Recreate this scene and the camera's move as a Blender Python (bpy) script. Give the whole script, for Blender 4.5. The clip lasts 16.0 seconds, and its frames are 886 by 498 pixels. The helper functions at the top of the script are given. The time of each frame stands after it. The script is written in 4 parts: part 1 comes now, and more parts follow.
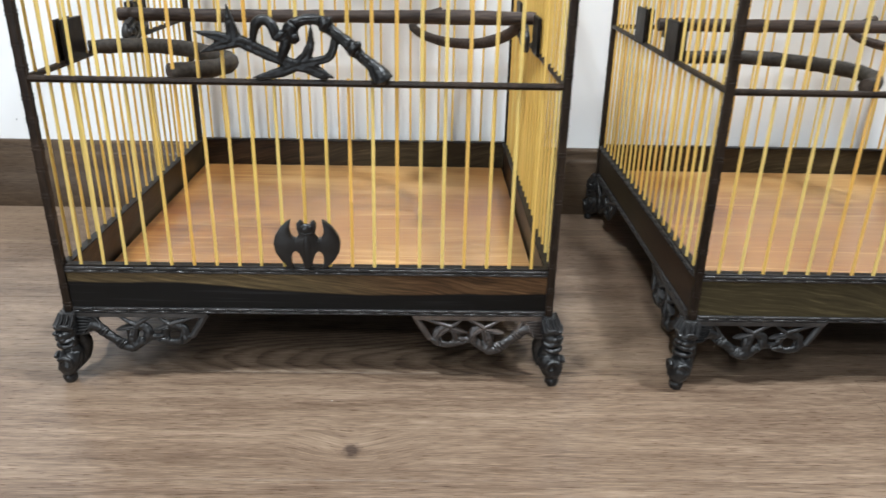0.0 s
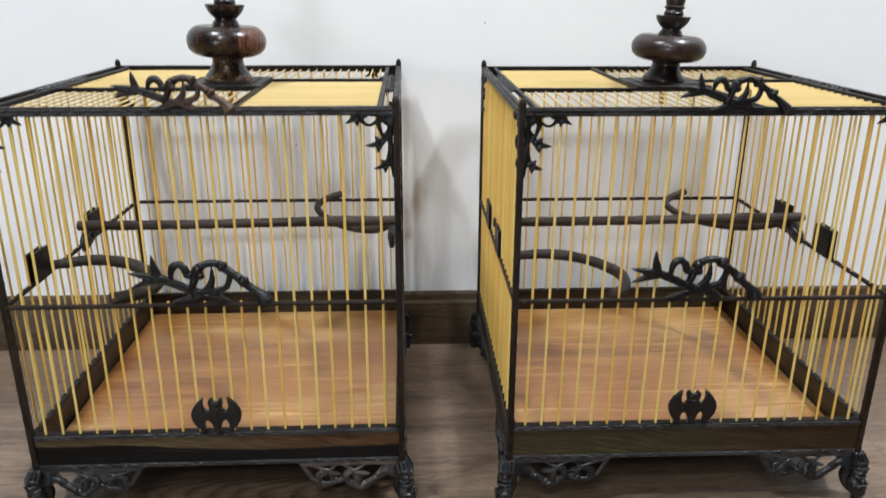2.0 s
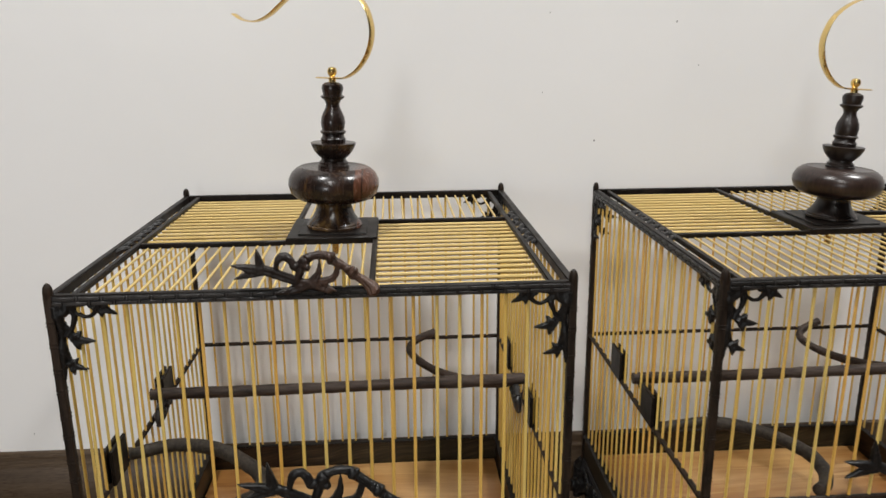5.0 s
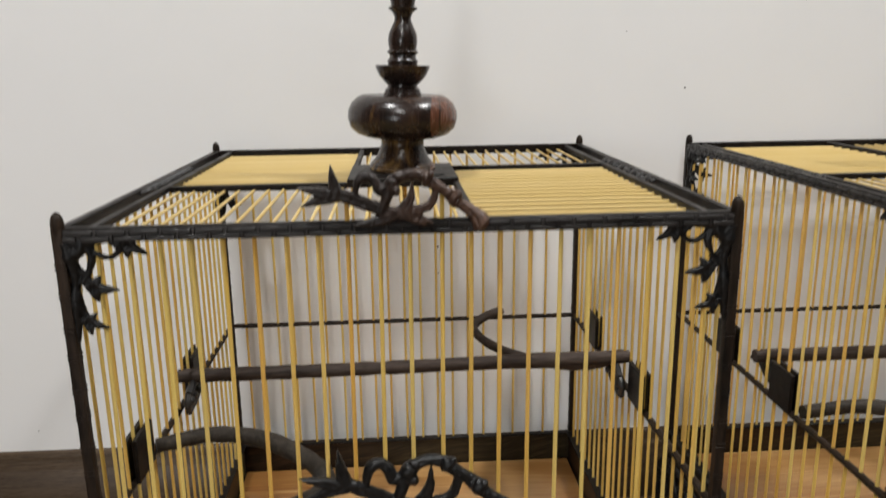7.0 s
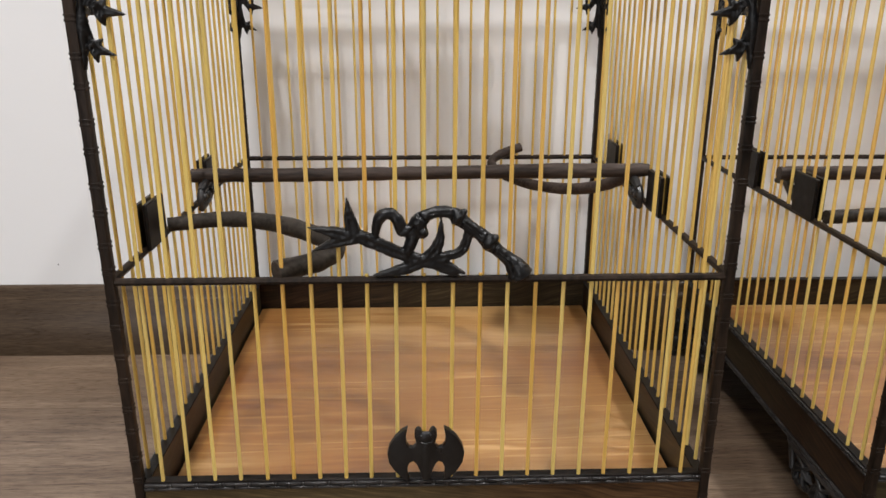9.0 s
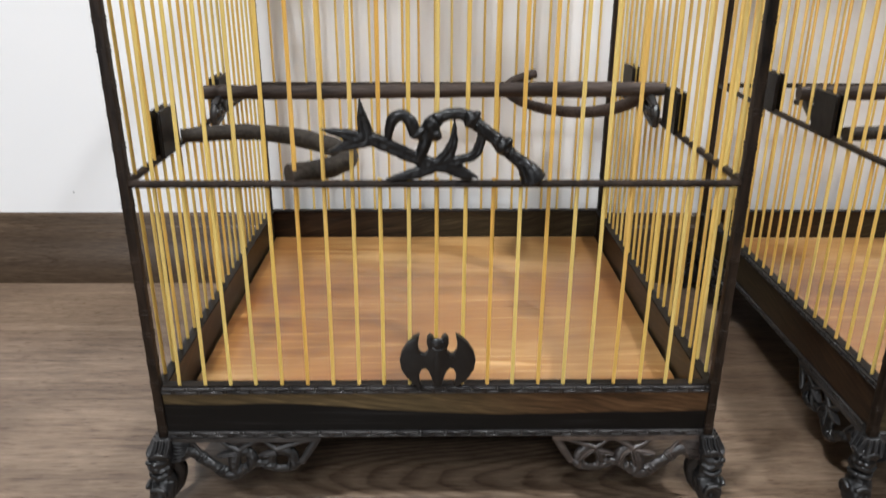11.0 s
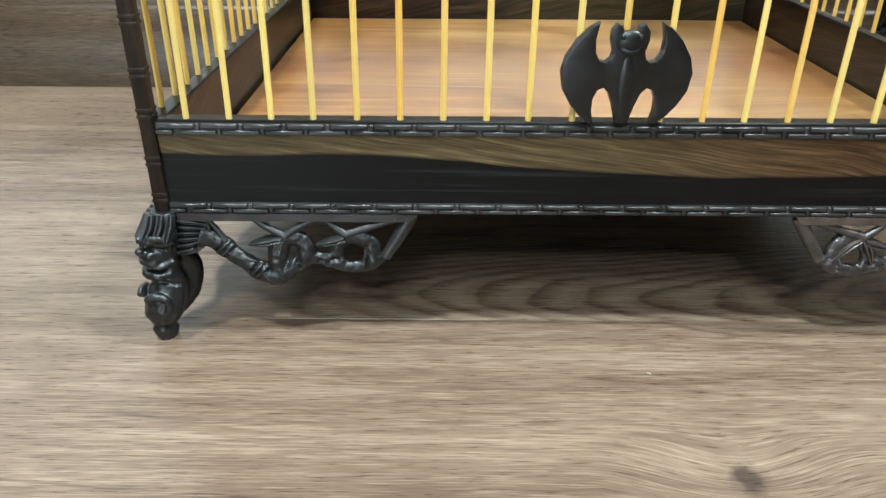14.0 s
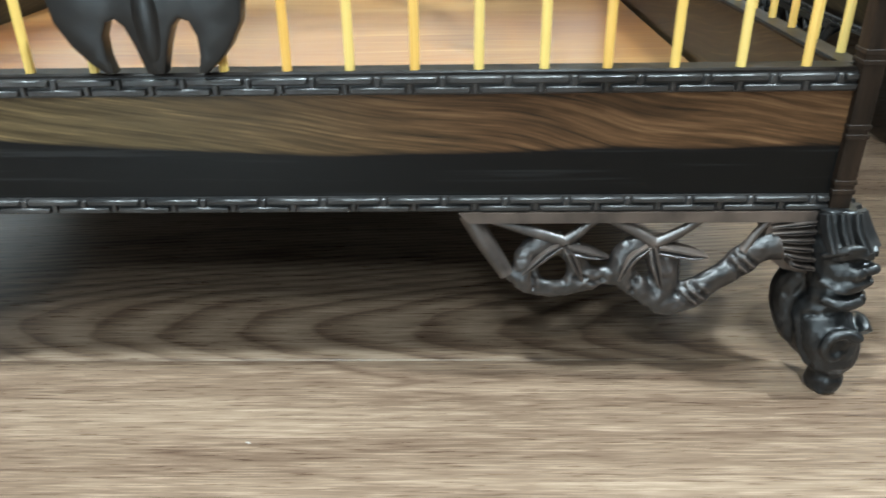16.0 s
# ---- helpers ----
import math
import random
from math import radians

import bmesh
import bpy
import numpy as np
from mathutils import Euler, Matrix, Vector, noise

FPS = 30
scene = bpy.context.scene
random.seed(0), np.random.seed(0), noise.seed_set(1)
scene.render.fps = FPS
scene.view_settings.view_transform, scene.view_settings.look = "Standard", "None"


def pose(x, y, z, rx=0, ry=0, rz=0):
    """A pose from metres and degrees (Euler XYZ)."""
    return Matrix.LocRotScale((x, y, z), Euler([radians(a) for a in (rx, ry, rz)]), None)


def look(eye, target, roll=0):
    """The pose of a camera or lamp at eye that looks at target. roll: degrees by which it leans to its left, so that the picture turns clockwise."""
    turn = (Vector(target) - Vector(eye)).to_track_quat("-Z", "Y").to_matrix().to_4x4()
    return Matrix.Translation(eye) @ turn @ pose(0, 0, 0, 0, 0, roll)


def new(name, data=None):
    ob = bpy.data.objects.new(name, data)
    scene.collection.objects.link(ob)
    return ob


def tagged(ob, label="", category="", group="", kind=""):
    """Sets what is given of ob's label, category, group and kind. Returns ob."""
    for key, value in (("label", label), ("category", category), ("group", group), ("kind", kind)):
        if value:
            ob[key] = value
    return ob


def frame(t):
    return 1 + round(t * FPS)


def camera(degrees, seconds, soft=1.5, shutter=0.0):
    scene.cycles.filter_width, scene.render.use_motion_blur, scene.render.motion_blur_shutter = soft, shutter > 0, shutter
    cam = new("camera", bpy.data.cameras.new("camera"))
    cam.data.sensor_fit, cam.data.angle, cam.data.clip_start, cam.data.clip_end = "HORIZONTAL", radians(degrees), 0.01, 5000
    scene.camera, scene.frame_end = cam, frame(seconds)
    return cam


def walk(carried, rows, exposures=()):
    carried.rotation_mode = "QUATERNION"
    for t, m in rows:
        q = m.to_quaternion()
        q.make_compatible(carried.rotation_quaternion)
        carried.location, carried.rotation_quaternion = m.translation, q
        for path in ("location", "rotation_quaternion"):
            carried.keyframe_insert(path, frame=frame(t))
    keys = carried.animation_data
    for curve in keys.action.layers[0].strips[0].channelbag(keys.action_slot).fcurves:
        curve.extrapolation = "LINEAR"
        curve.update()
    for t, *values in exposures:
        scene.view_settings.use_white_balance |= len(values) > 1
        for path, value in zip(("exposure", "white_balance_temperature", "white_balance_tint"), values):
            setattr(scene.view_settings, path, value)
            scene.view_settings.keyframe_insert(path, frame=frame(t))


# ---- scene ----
cam = camera(60.9, 16.0, shutter=0.35)
PATH = [
    (0, (0.092, -0.534, 0.346), (0.135, 1.304, -0.441), 1.2),
    (0.5, (0.143, -0.574, 0.368), (0.201, 1.266, -0.414), 1.5),
    (1, (0.179, -0.646, 0.404), (0.246, 1.207, -0.347), 1.3),
    (1.5, (0.191, -0.694, 0.47), (0.273, 1.171, -0.248), 1.1),
    (2, (0.198, -0.688, 0.536), (0.294, 1.199, -0.119), 0.2),
    (2.5, (0.188, -0.672, 0.561), (0.308, 1.227, -0.055), -0.1),
    (3, (0.17, -0.642, 0.575), (0.299, 1.264, -0.018), -0.2),
    (3.5, (0.129, -0.622, 0.592), (0.256, 1.289, 0.017), -0.1),
    (4, (0.091, -0.605, 0.589), (0.214, 1.312, 0.031), 0.0),
    (4.5, (0.074, -0.576, 0.595), (0.197, 1.349, 0.067), -0.1),
    (4.7, (0.068, -0.556, 0.602), (0.195, 1.371, 0.081), -0.3),
    (6.8, (-0.002, -0.426, 0.545), (0.12, 1.514, 0.072), -1.0),
    (7, (-0.005, -0.414, 0.519), (0.113, 1.525, 0.041), -0.8),
    (7.5, (-0.01, -0.411, 0.453), (0.082, 1.519, -0.063), -0.4),
    (8, (-0.007, -0.418, 0.436), (0.07, 1.5, -0.125), -0.1),
    (8.5, (-0.003, -0.42, 0.422), (0.065, 1.487, -0.176), 0.3),
    (8.7, (-0.002, -0.427, 0.41), (0.063, 1.477, -0.199), 0.2),
    (10.8, (0.002, -0.447, 0.395), (0.012, 1.421, -0.321), -0.0),
    (11, (-0.001, -0.445, 0.374), (0.021, 1.417, -0.354), 0.1),
    (11.5, (-0.006, -0.41, 0.312), (0.049, 1.422, -0.488), 0.3),
    (12, (-0.032, -0.367, 0.249), (0.056, 1.42, -0.644), 1.4),
    (12.5, (-0.055, -0.331, 0.216), (0.022, 1.444, -0.702), 1.4),
    (13, (-0.064, -0.301, 0.19), (-0.018, 1.476, -0.725), 1.0),
    (13.5, (-0.067, -0.291, 0.196), (-0.052, 1.481, -0.733), 0.6),
    (14, (-0.069, -0.294, 0.198), (-0.075, 1.473, -0.738), 0.3),
    (14.5, (-0.054, -0.287, 0.193), (-0.072, 1.491, -0.723), 0.1),
    (15, (-0.01, -0.262, 0.193), (-0.054, 1.49, -0.772), -0.4),
    (15.5, (0.037, -0.215, 0.162), (0.064, 1.535, -0.807), 0.8),
    (16, (0.081, -0.202, 0.152), (0.037, 1.572, -0.772), -0.9),
]
EXPOSURES = [(0.0, 0.75, 6150, 5), (1.0, 0.69, 6150, 5), (1.5, 0.52, 6200, 6), (2.0, 0.22, 6250, 7), (2.5, 0.07, 6400, 8), (3.5, -0.12, 6850, 9), (4.5, -0.18, 6950, 9), (7.0, -0.20, 6950, 9),
             (7.5, -0.03, 6950, 11), (8.5, 0.11, 6900, 12), (11.0, 0.44, 6450, 9), (11.5, 0.71, 6650, 10), (12.0, 0.94, 6650, 11), (12.5, 1.05, 6500, 8), (13.0, 1.12, 6150, 3), (13.5, 1.18, 5950, -3), (14.0, 1.20, 5900, -4), (15.0, 1.29, 5750, -7), (16.0, 1.36, 5750, -6)]
walk(cam, [(t, look(eye, target, roll)) for t, eye, target, roll in PATH], EXPOSURES)

# ---- world and lamps ----
world = bpy.data.worlds.new("world")
scene.world = world
world.use_nodes = True
world.node_tree.nodes["Background"].inputs[0].default_value = (0.8, 0.9, 1.0, 1)
world.node_tree.nodes["Background"].inputs[1].default_value = 0.3

CEILING = 2.7
# ceiling luminaires: x, y, size, watts
LUMINAIRES = [(-0.3, -3.3, 0.60, 25.0), (-0.3, -2.2, 0.60, 25.0), (-0.75, -0.70, 0.27, 49.0), (1.50, -0.28, 0.30, 71.0)]
for x, y, size, watts in LUMINAIRES:
    lamp = bpy.data.lights.new("luminaire_light", "AREA")
    lamp.shape, lamp.size, lamp.energy, lamp.color = "SQUARE", size * 0.8, watts, (0.965, 1.0, 1.06)
    ob = new("luminaire_light", lamp)
    ob.matrix_world = pose(x, y, CEILING - 0.035)

# daylight in the opening of the window at the far end of the room
WINDOW = (-3.05, -2.05, 0.30, 1.40)     # x from, to; z from, to
sky = bpy.data.lights.new("window_light", "AREA")
sky.shape, sky.size, sky.size_y, sky.energy, sky.color = "RECTANGLE", WINDOW[1] - WINDOW[0] - 0.1, WINDOW[3] - WINDOW[2] - 0.1, 84.0, (0.95, 1.0, 1.08)
ob = new("window_light", sky)
ob.matrix_world = pose((WINDOW[0] + WINDOW[1]) / 2, -8.03, (WINDOW[2] + WINDOW[3]) / 2, 90)

# ---- materials ----


class Nodes:
    """A short way to write a node material."""

    def __init__(self, name):
        self.mat = bpy.data.materials.new(name)
        self.mat.use_nodes = True
        self.tree = self.mat.node_tree
        self.bsdf = self.tree.nodes["Principled BSDF"]

    def set(self, socket, value):
        if isinstance(value, bpy.types.NodeSocket):
            self.tree.links.new(value, socket)
        elif value is not None:
            socket.default_value = value

    def node(self, kind, out=0, props=None, **sockets):
        n = self.tree.nodes.new(kind)
        for key, value in (props or {}).items():
            setattr(n, key, value)
        for key, value in sockets.items():
            slot = n.inputs[int(key[1:])] if key[0] == "i" and key[1:].isdigit() else n.inputs[key.replace("_", " ")]
            self.set(slot, value)
        return n.outputs[out]

    def coords(self, which="Object", scale=(1, 1, 1), offset=None, turn=(0, 0, 0)):
        c = self.node("ShaderNodeTexCoord", which)
        if offset is not None:
            c = self.node("ShaderNodeVectorMath", props={"operation": "ADD"}, i0=c, i1=offset)
        return self.node("ShaderNodeMapping", Vector=c, Scale=scale, Rotation=turn)

    def noise(self, vector, scale, detail=4.0, rough=0.55, distort=0.0, out=0):
        return self.node("ShaderNodeTexNoise", out, Vector=vector, Scale=scale, Detail=detail, Roughness=rough, Distortion=distort)

    def ramp(self, fac, stops):
        n = self.tree.nodes.new("ShaderNodeValToRGB")
        self.set(n.inputs[0], fac)
        while len(n.color_ramp.elements) < len(stops):
            n.color_ramp.elements.new(0.5)
        for e, (at, colour) in zip(n.color_ramp.elements, stops):
            e.position = at
            e.color = (*colour, 1) if len(colour) == 3 else colour
        return n.outputs[0]

    def math(self, op, a, b=None, c=None, clamp=False):
        n = self.tree.nodes.new("ShaderNodeMath")
        n.operation, n.use_clamp = op, clamp
        for slot, v in zip(n.inputs, (a, b, c)):
            self.set(slot, v)
        return n.outputs[0]

    def mix(self, fac, a, b, blend="MIX"):
        n = self.tree.nodes.new("ShaderNodeMix")
        n.data_type, n.blend_type = "RGBA", blend
        for slot, v in zip((n.inputs[0], n.inputs[6], n.inputs[7]), (fac, a, b)):
            self.set(slot, (*v, 1) if isinstance(v, tuple) and len(v) == 3 else v)
        return n.outputs[2]

    def range(self, v, a, b, c, d):
        return self.node("ShaderNodeMapRange", i0=v, i1=a, i2=b, i3=c, i4=d)

    def bump(self, height, strength, distance=0.001):
        self.set(self.bsdf.inputs["Normal"], self.node("ShaderNodeBump", Strength=strength, Distance=distance, Height=height))

    def done(self, colour=None, rough=None, metal=None, spec=None, coat=None):
        for key, v in (("Base Color", colour), ("Roughness", rough), ("Metallic", metal), ("Specular IOR Level", spec), ("Coat Weight", coat)):
            if isinstance(v, tuple) and len(v) == 3:
                v = (*v, 1)
            self.set(self.bsdf.inputs[key], v)
        return self.mat


def rand(n):
    return n.node("ShaderNodeObjectInfo", "Random")


def shifted(n, by=7.0):
    """An offset of the texture of its own for each object."""
    r = rand(n)
    return n.node("ShaderNodeCombineXYZ", X=n.math("MULTIPLY", r, by), Y=n.math("MULTIPLY", r, by * 1.7), Z=n.math("MULTIPLY", r, by * 0.6))


def dark_wood(name, low=(0.0035, 0.003, 0.0026), high=(0.014, 0.010, 0.008), rough=0.42, grain=(1, 1, 1), fine=160.0, bump=0.25, spec=0.14):
    n = Nodes(name)
    v = n.coords(scale=grain, offset=shifted(n, 3.0))
    a, b = n.noise(v, fine, 5, 0.6), n.noise(v, fine * 0.18, 3, 0.5)
    f = n.math("ADD", n.math("MULTIPLY", a, 0.6), n.math("MULTIPLY", b, 0.4))
    n.bump(a, bump, 0.0006)
    return n.done(n.ramp(f, [(0.36, low), (0.62, high)]), n.range(b, 0.3, 0.7, rough - 0.08, rough + 0.12), spec=spec)


M = {}
M["ebony"] = dark_wood("ebony", rough=0.4)
M["post_wood"] = dark_wood("post wood", (0.005, 0.0037, 0.0028), (0.030, 0.019, 0.0125), 0.45, (1, 1, 0.15), 300)


def carved_wood(stump=None, sheen=0.52, rubbed=(0.040, 0.036, 0.034), low=(0.0020, 0.0020, 0.0022), high=(0.0085, 0.0082, 0.0082)):
    """Blackened carving, rubbed greyish brown on its high edges."""
    n = Nodes("carved ebony")
    v = n.coords(offset=shifted(n, 3.0))
    a, b = n.noise(v, 260, 5, 0.6), n.noise(v, 55, 3, 0.55)
    base = n.ramp(a, [(0.36, low), (0.64, high)])
    worn = n.range(n.node("ShaderNodeNewGeometry", "Pointiness"), 0.515, 0.60, 0.0, 1.0)
    worn = n.math("MULTIPLY", worn, n.range(b, 0.35, 0.65, 0.15, 0.8))
    if stump:                                    # unstained wood towards the cut end
        x = n.node("ShaderNodeSeparateXYZ", 0, Vector=n.coords())
        base = n.mix(n.range(n.math("MULTIPLY_ADD", b, 0.03, x), 0.000, 0.070, 0.12, 1.0), base, n.ramp(a, [(0.3, tuple(c * 0.4 for c in stump)), (0.65, stump)]))
    n.bump(a, 0.35, 0.0006)
    return n.done(n.mix(worn, base, rubbed), n.range(b, 0.3, 0.7, 0.32, 0.46), spec=sheen)


M["carved"] = carved_wood()
M["carved_rubbed"] = carved_wood(None, 0.75, (0.110, 0.078, 0.060), (0.005, 0.0044, 0.0043), (0.026, 0.020, 0.0175))
M["carved_dull"] = carved_wood(None, 0.30)
M["polished"] = dark_wood("polished ebony", (0.0028, 0.0027, 0.0028), (0.0085, 0.0078, 0.0074), 0.34, fine=200, bump=0.15, spec=0.42)
M["carved_top"] = carved_wood((0.105, 0.055, 0.036), 0.30)
M["perch_wood"] = dark_wood("perch wood", (0.020, 0.0145, 0.0115), (0.074, 0.054, 0.044), 0.55, (0.12, 1, 1), 420, 0.5)
M["perch_dark"] = dark_wood("dark perch wood", (0.014, 0.0115, 0.009), (0.052, 0.042, 0.033), 0.55, (1, 1, 1), 300, 0.5)
M["cut_wood"] = dark_wood("sawn wood", (0.022, 0.016, 0.012), (0.062, 0.046, 0.036), 0.6, (1, 1, 1), 500, 0.4)


def macassar(name, black, brown, gold, edge, wave):
    """Striped ebony: a black lower band with a wavy edge, brown figured wood above it."""
    n = Nodes(name)
    off = shifted(n, 2.0)
    x = n.node("ShaderNodeSeparateXYZ", 0, Vector=n.coords())
    z = n.node("ShaderNodeSeparateXYZ", 2, Vector=n.coords())
    warp = n.noise(n.coords(scale=(0.5, 1, 1), offset=off), 16, 2, 0.4)
    bent = n.node("ShaderNodeCombineXYZ", X=n.math("MULTIPLY", x, 0.04), Y=0.3, Z=n.math("ADD", z, n.math("MULTIPLY_ADD", warp, 0.030, n.math("MULTIPLY", x, 0.17))))
    streak = n.noise(n.node("ShaderNodeVectorMath", props={"operation": "ADD"}, i0=bent, i1=off), 520, 5, 0.66)
    fine = n.noise(n.node("ShaderNodeVectorMath", props={"operation": "ADD"}, i0=bent, i1=off), 1300, 3, 0.6)
    f = n.math("MULTIPLY_ADD", streak, 0.68, n.math("MULTIPLY", fine, 0.32))
    red = n.range(n.math("MULTIPLY_ADD", warp, 0.12, x), 0.05, 0.15, 0.0, 1.0)
    wood = n.ramp(f, [(0.24, black), (0.37, brown), (0.54, tuple((a + b) / 2 for a, b in zip(brown, gold))), (0.64, tuple(c * 1.25 for c in gold))])
    wood = n.mix(n.math("MULTIPLY", red, 0.8), wood, n.ramp(f, [(0.36, black), (0.48, (brown[0] * 1.25, brown[1] * 0.8, brown[2] * 0.75)), (0.66, (gold[0] * 0.9, gold[1] * 0.62, gold[2] * 0.6))]))
    step = n.node("ShaderNodeMapRange", props={"interpolation_type": "SMOOTHSTEP"}, i0=x, i1=-0.11, i2=0.045, i3=0.0, i4=1.0)
    rise = n.range(x, 0.05, 0.19, 0.0, 0.0022)
    height = n.math("ADD", n.math("MULTIPLY_ADD", step, -wave, edge), n.math("MULTIPLY_ADD", n.noise(n.coords(scale=(0.5, 1, 1)), 26, 2), 0.004, -0.002))
    height = n.math("ADD", height, rise)
    top = n.range(n.math("SUBTRACT", z, height), -0.0005, 0.0009, 0.0, 1.0)
    scratch = n.noise(n.coords(scale=(0.02, 1, 1)), 600, 2, 0.6)
    heart = n.ramp(scratch, [(0.56, black), (0.72, tuple(c * 4.5 for c in black))])
    n.bump(fine, 0.12, 0.0004)
    return n.done(n.mix(top, heart, wood), 0.34, spec=0.20)


M["front_board"] = macassar("figured ebony", (0.003, 0.003, 0.003), (0.046, 0.032, 0.015), (0.150, 0.106, 0.050), 0.0864, 0.0090)
M["second_board"] = macassar("olive figured ebony", (0.008, 0.0065, 0.004), (0.024, 0.019, 0.0098), (0.066, 0.052, 0.025), 0.045, 0.004)
M["board"] = macassar("dark figured ebony", (0.003, 0.0024, 0.002), (0.015, 0.0104, 0.006), (0.060, 0.043, 0.0215), 0.068, 0.004)


def tray_floor():
    n = Nodes("cage floor wood")
    off = shifted(n, 5.0)
    warp = n.noise(n.coords(scale=(0.35, 1, 1), offset=off), 9, 3, 0.5)
    x = n.node("ShaderNodeSeparateXYZ", 0, Vector=n.coords(offset=off))
    y = n.node("ShaderNodeSeparateXYZ", 1, Vector=n.coords(offset=off))
    bent = n.math("MULTIPLY_ADD", warp, 0.055, y)
    grain = n.noise(n.node("ShaderNodeCombineXYZ", X=n.math("MULTIPLY", x, 0.10), Y=bent, Z=0.0), 95, 5, 0.6)
    fine = n.noise(n.node("ShaderNodeCombineXYZ", X=n.math("MULTIPLY", x, 0.04), Y=bent, Z=0.3), 520, 4, 0.65)
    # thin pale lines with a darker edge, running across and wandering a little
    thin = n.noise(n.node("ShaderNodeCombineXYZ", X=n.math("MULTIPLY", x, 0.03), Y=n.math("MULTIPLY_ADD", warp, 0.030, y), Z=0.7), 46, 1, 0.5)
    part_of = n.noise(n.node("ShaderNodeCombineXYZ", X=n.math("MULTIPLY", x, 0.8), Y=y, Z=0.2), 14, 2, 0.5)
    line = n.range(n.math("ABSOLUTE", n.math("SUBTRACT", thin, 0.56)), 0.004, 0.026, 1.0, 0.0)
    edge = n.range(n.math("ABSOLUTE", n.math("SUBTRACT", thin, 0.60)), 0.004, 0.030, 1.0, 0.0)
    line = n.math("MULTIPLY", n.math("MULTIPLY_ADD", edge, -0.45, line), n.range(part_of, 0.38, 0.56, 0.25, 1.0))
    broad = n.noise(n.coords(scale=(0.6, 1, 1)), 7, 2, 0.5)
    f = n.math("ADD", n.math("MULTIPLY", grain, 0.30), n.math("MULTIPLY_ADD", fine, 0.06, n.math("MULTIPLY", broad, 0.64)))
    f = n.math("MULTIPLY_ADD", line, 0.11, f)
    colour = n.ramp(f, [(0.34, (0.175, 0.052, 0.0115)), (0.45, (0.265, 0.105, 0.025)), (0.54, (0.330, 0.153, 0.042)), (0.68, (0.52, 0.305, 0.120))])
    n.bump(grain, 0.03, 0.0004)
    n.bsdf.inputs["Coat Roughness"].default_value = 0.27
    n.bsdf.inputs["Coat IOR"].default_value = 1.65
    return n.done(colour, n.range(fine, 0.3, 0.7, 0.30, 0.42), spec=0.6, coat=1.0)


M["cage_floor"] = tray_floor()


def bamboo():
    n = Nodes("yellow bar")
    r = rand(n)
    v = n.coords(scale=(1, 1, 0.04), offset=shifted(n))
    f = n.noise(v, 500, 3)
    base = n.ramp(r, [(0.0, (0.60, 0.35, 0.052)), (0.3, (0.69, 0.46, 0.090)), (0.6, (0.65, 0.335, 0.042)), (0.8, (0.72, 0.52, 0.135)), (1.0, (0.61, 0.43, 0.11))])
    return n.done(n.mix(n.math("MULTIPLY", f, 0.35), base, (0.76, 0.61, 0.29)), 0.38)


M["bamboo"] = bamboo()


def roof_bamboo():
    n = Nodes("pale bar")
    f = n.noise(n.coords(scale=(1, 1, 0.04), offset=shifted(n)), 400, 3)
    base = n.ramp(rand(n), [(0.0, (0.50, 0.34, 0.098)), (1.0, (0.58, 0.43, 0.175))])
    return n.done(n.mix(f, base, (0.56, 0.405, 0.155)), 0.45)


M["roof_bamboo"] = roof_bamboo()


def turned(red_side=True, figure=0.0):
    """Polished striped ebony; red_side: a reddish flank of sapwood with a sharp edge; figure: more of the golden streaks."""
    n = Nodes("turned ebony")
    v = n.coords(scale=(1, 1, 0.25))
    f = n.noise(v, 60, 4, 0.6, 0.6)
    fine = n.noise(n.coords(scale=(1, 1, 0.06)), 420, 3, 0.6)
    dark = n.ramp(f, [(0.35 - figure, (0.008, 0.0052, 0.004)), (0.58 - figure, (0.024, 0.0130, 0.0095)), (0.66 - figure, (0.055, 0.030, 0.014)), (0.74 - figure, (0.15, 0.086, 0.032))])
    if red_side:
        x = n.node("ShaderNodeSeparateXYZ", 0, Vector=n.coords())
        edge = n.math("MULTIPLY_ADD", n.noise(v, 40, 2), 0.006, x)
        red = n.range(edge, 0.0235, 0.0245, 0.0, 1.0)
        vein = n.range(n.math("ABSOLUTE", n.math("SUBTRACT", edge, 0.0305)), 0.0003, 0.0010, 0.25, 1.0)
        flank = n.ramp(fine, [(0.35, (0.060, 0.022, 0.013)), (0.65, (0.125, 0.050, 0.028))])
        dark = n.mix(red, dark, n.mix(vein, (0.012, 0.006, 0.004), flank))
    else:
        dark = n.ramp(fine, [(0.3, (0.012, 0.007, 0.0055)), (0.7, (0.040, 0.023, 0.018))])
    return n.done(dark, n.range(fine, 0.3, 0.7, 0.19, 0.30) if red_side else 0.30, spec=0.5)


M["turned"] = turned()
M["turned_foot"] = turned(True, 0.14)
M["turned_brown"] = turned(False)
M["turned_black"] = dark_wood("turned black ebony", (0.006, 0.0045, 0.004), (0.022, 0.014, 0.011), 0.32, (1, 1, 0.3), 120, 0.1, 0.45)
n = Nodes("brass")
M["brass"] = n.done((0.78, 0.56, 0.22), n.range(n.noise(n.coords(), 300, 3), 0.3, 0.7, 0.14, 0.3), 1.0)


def wall_paint(tone):
    n = Nodes("wall paint")
    v = n.coords("Object")
    a, b = n.noise(v, 3.0, 3), n.noise(v, 420, 3, 0.6)
    n.bump(b, 0.06, 0.0006)
    return n.done(n.ramp(a, [(0.3, tuple(c * 0.955 for c in tone)), (0.7, tone)]), 0.55)


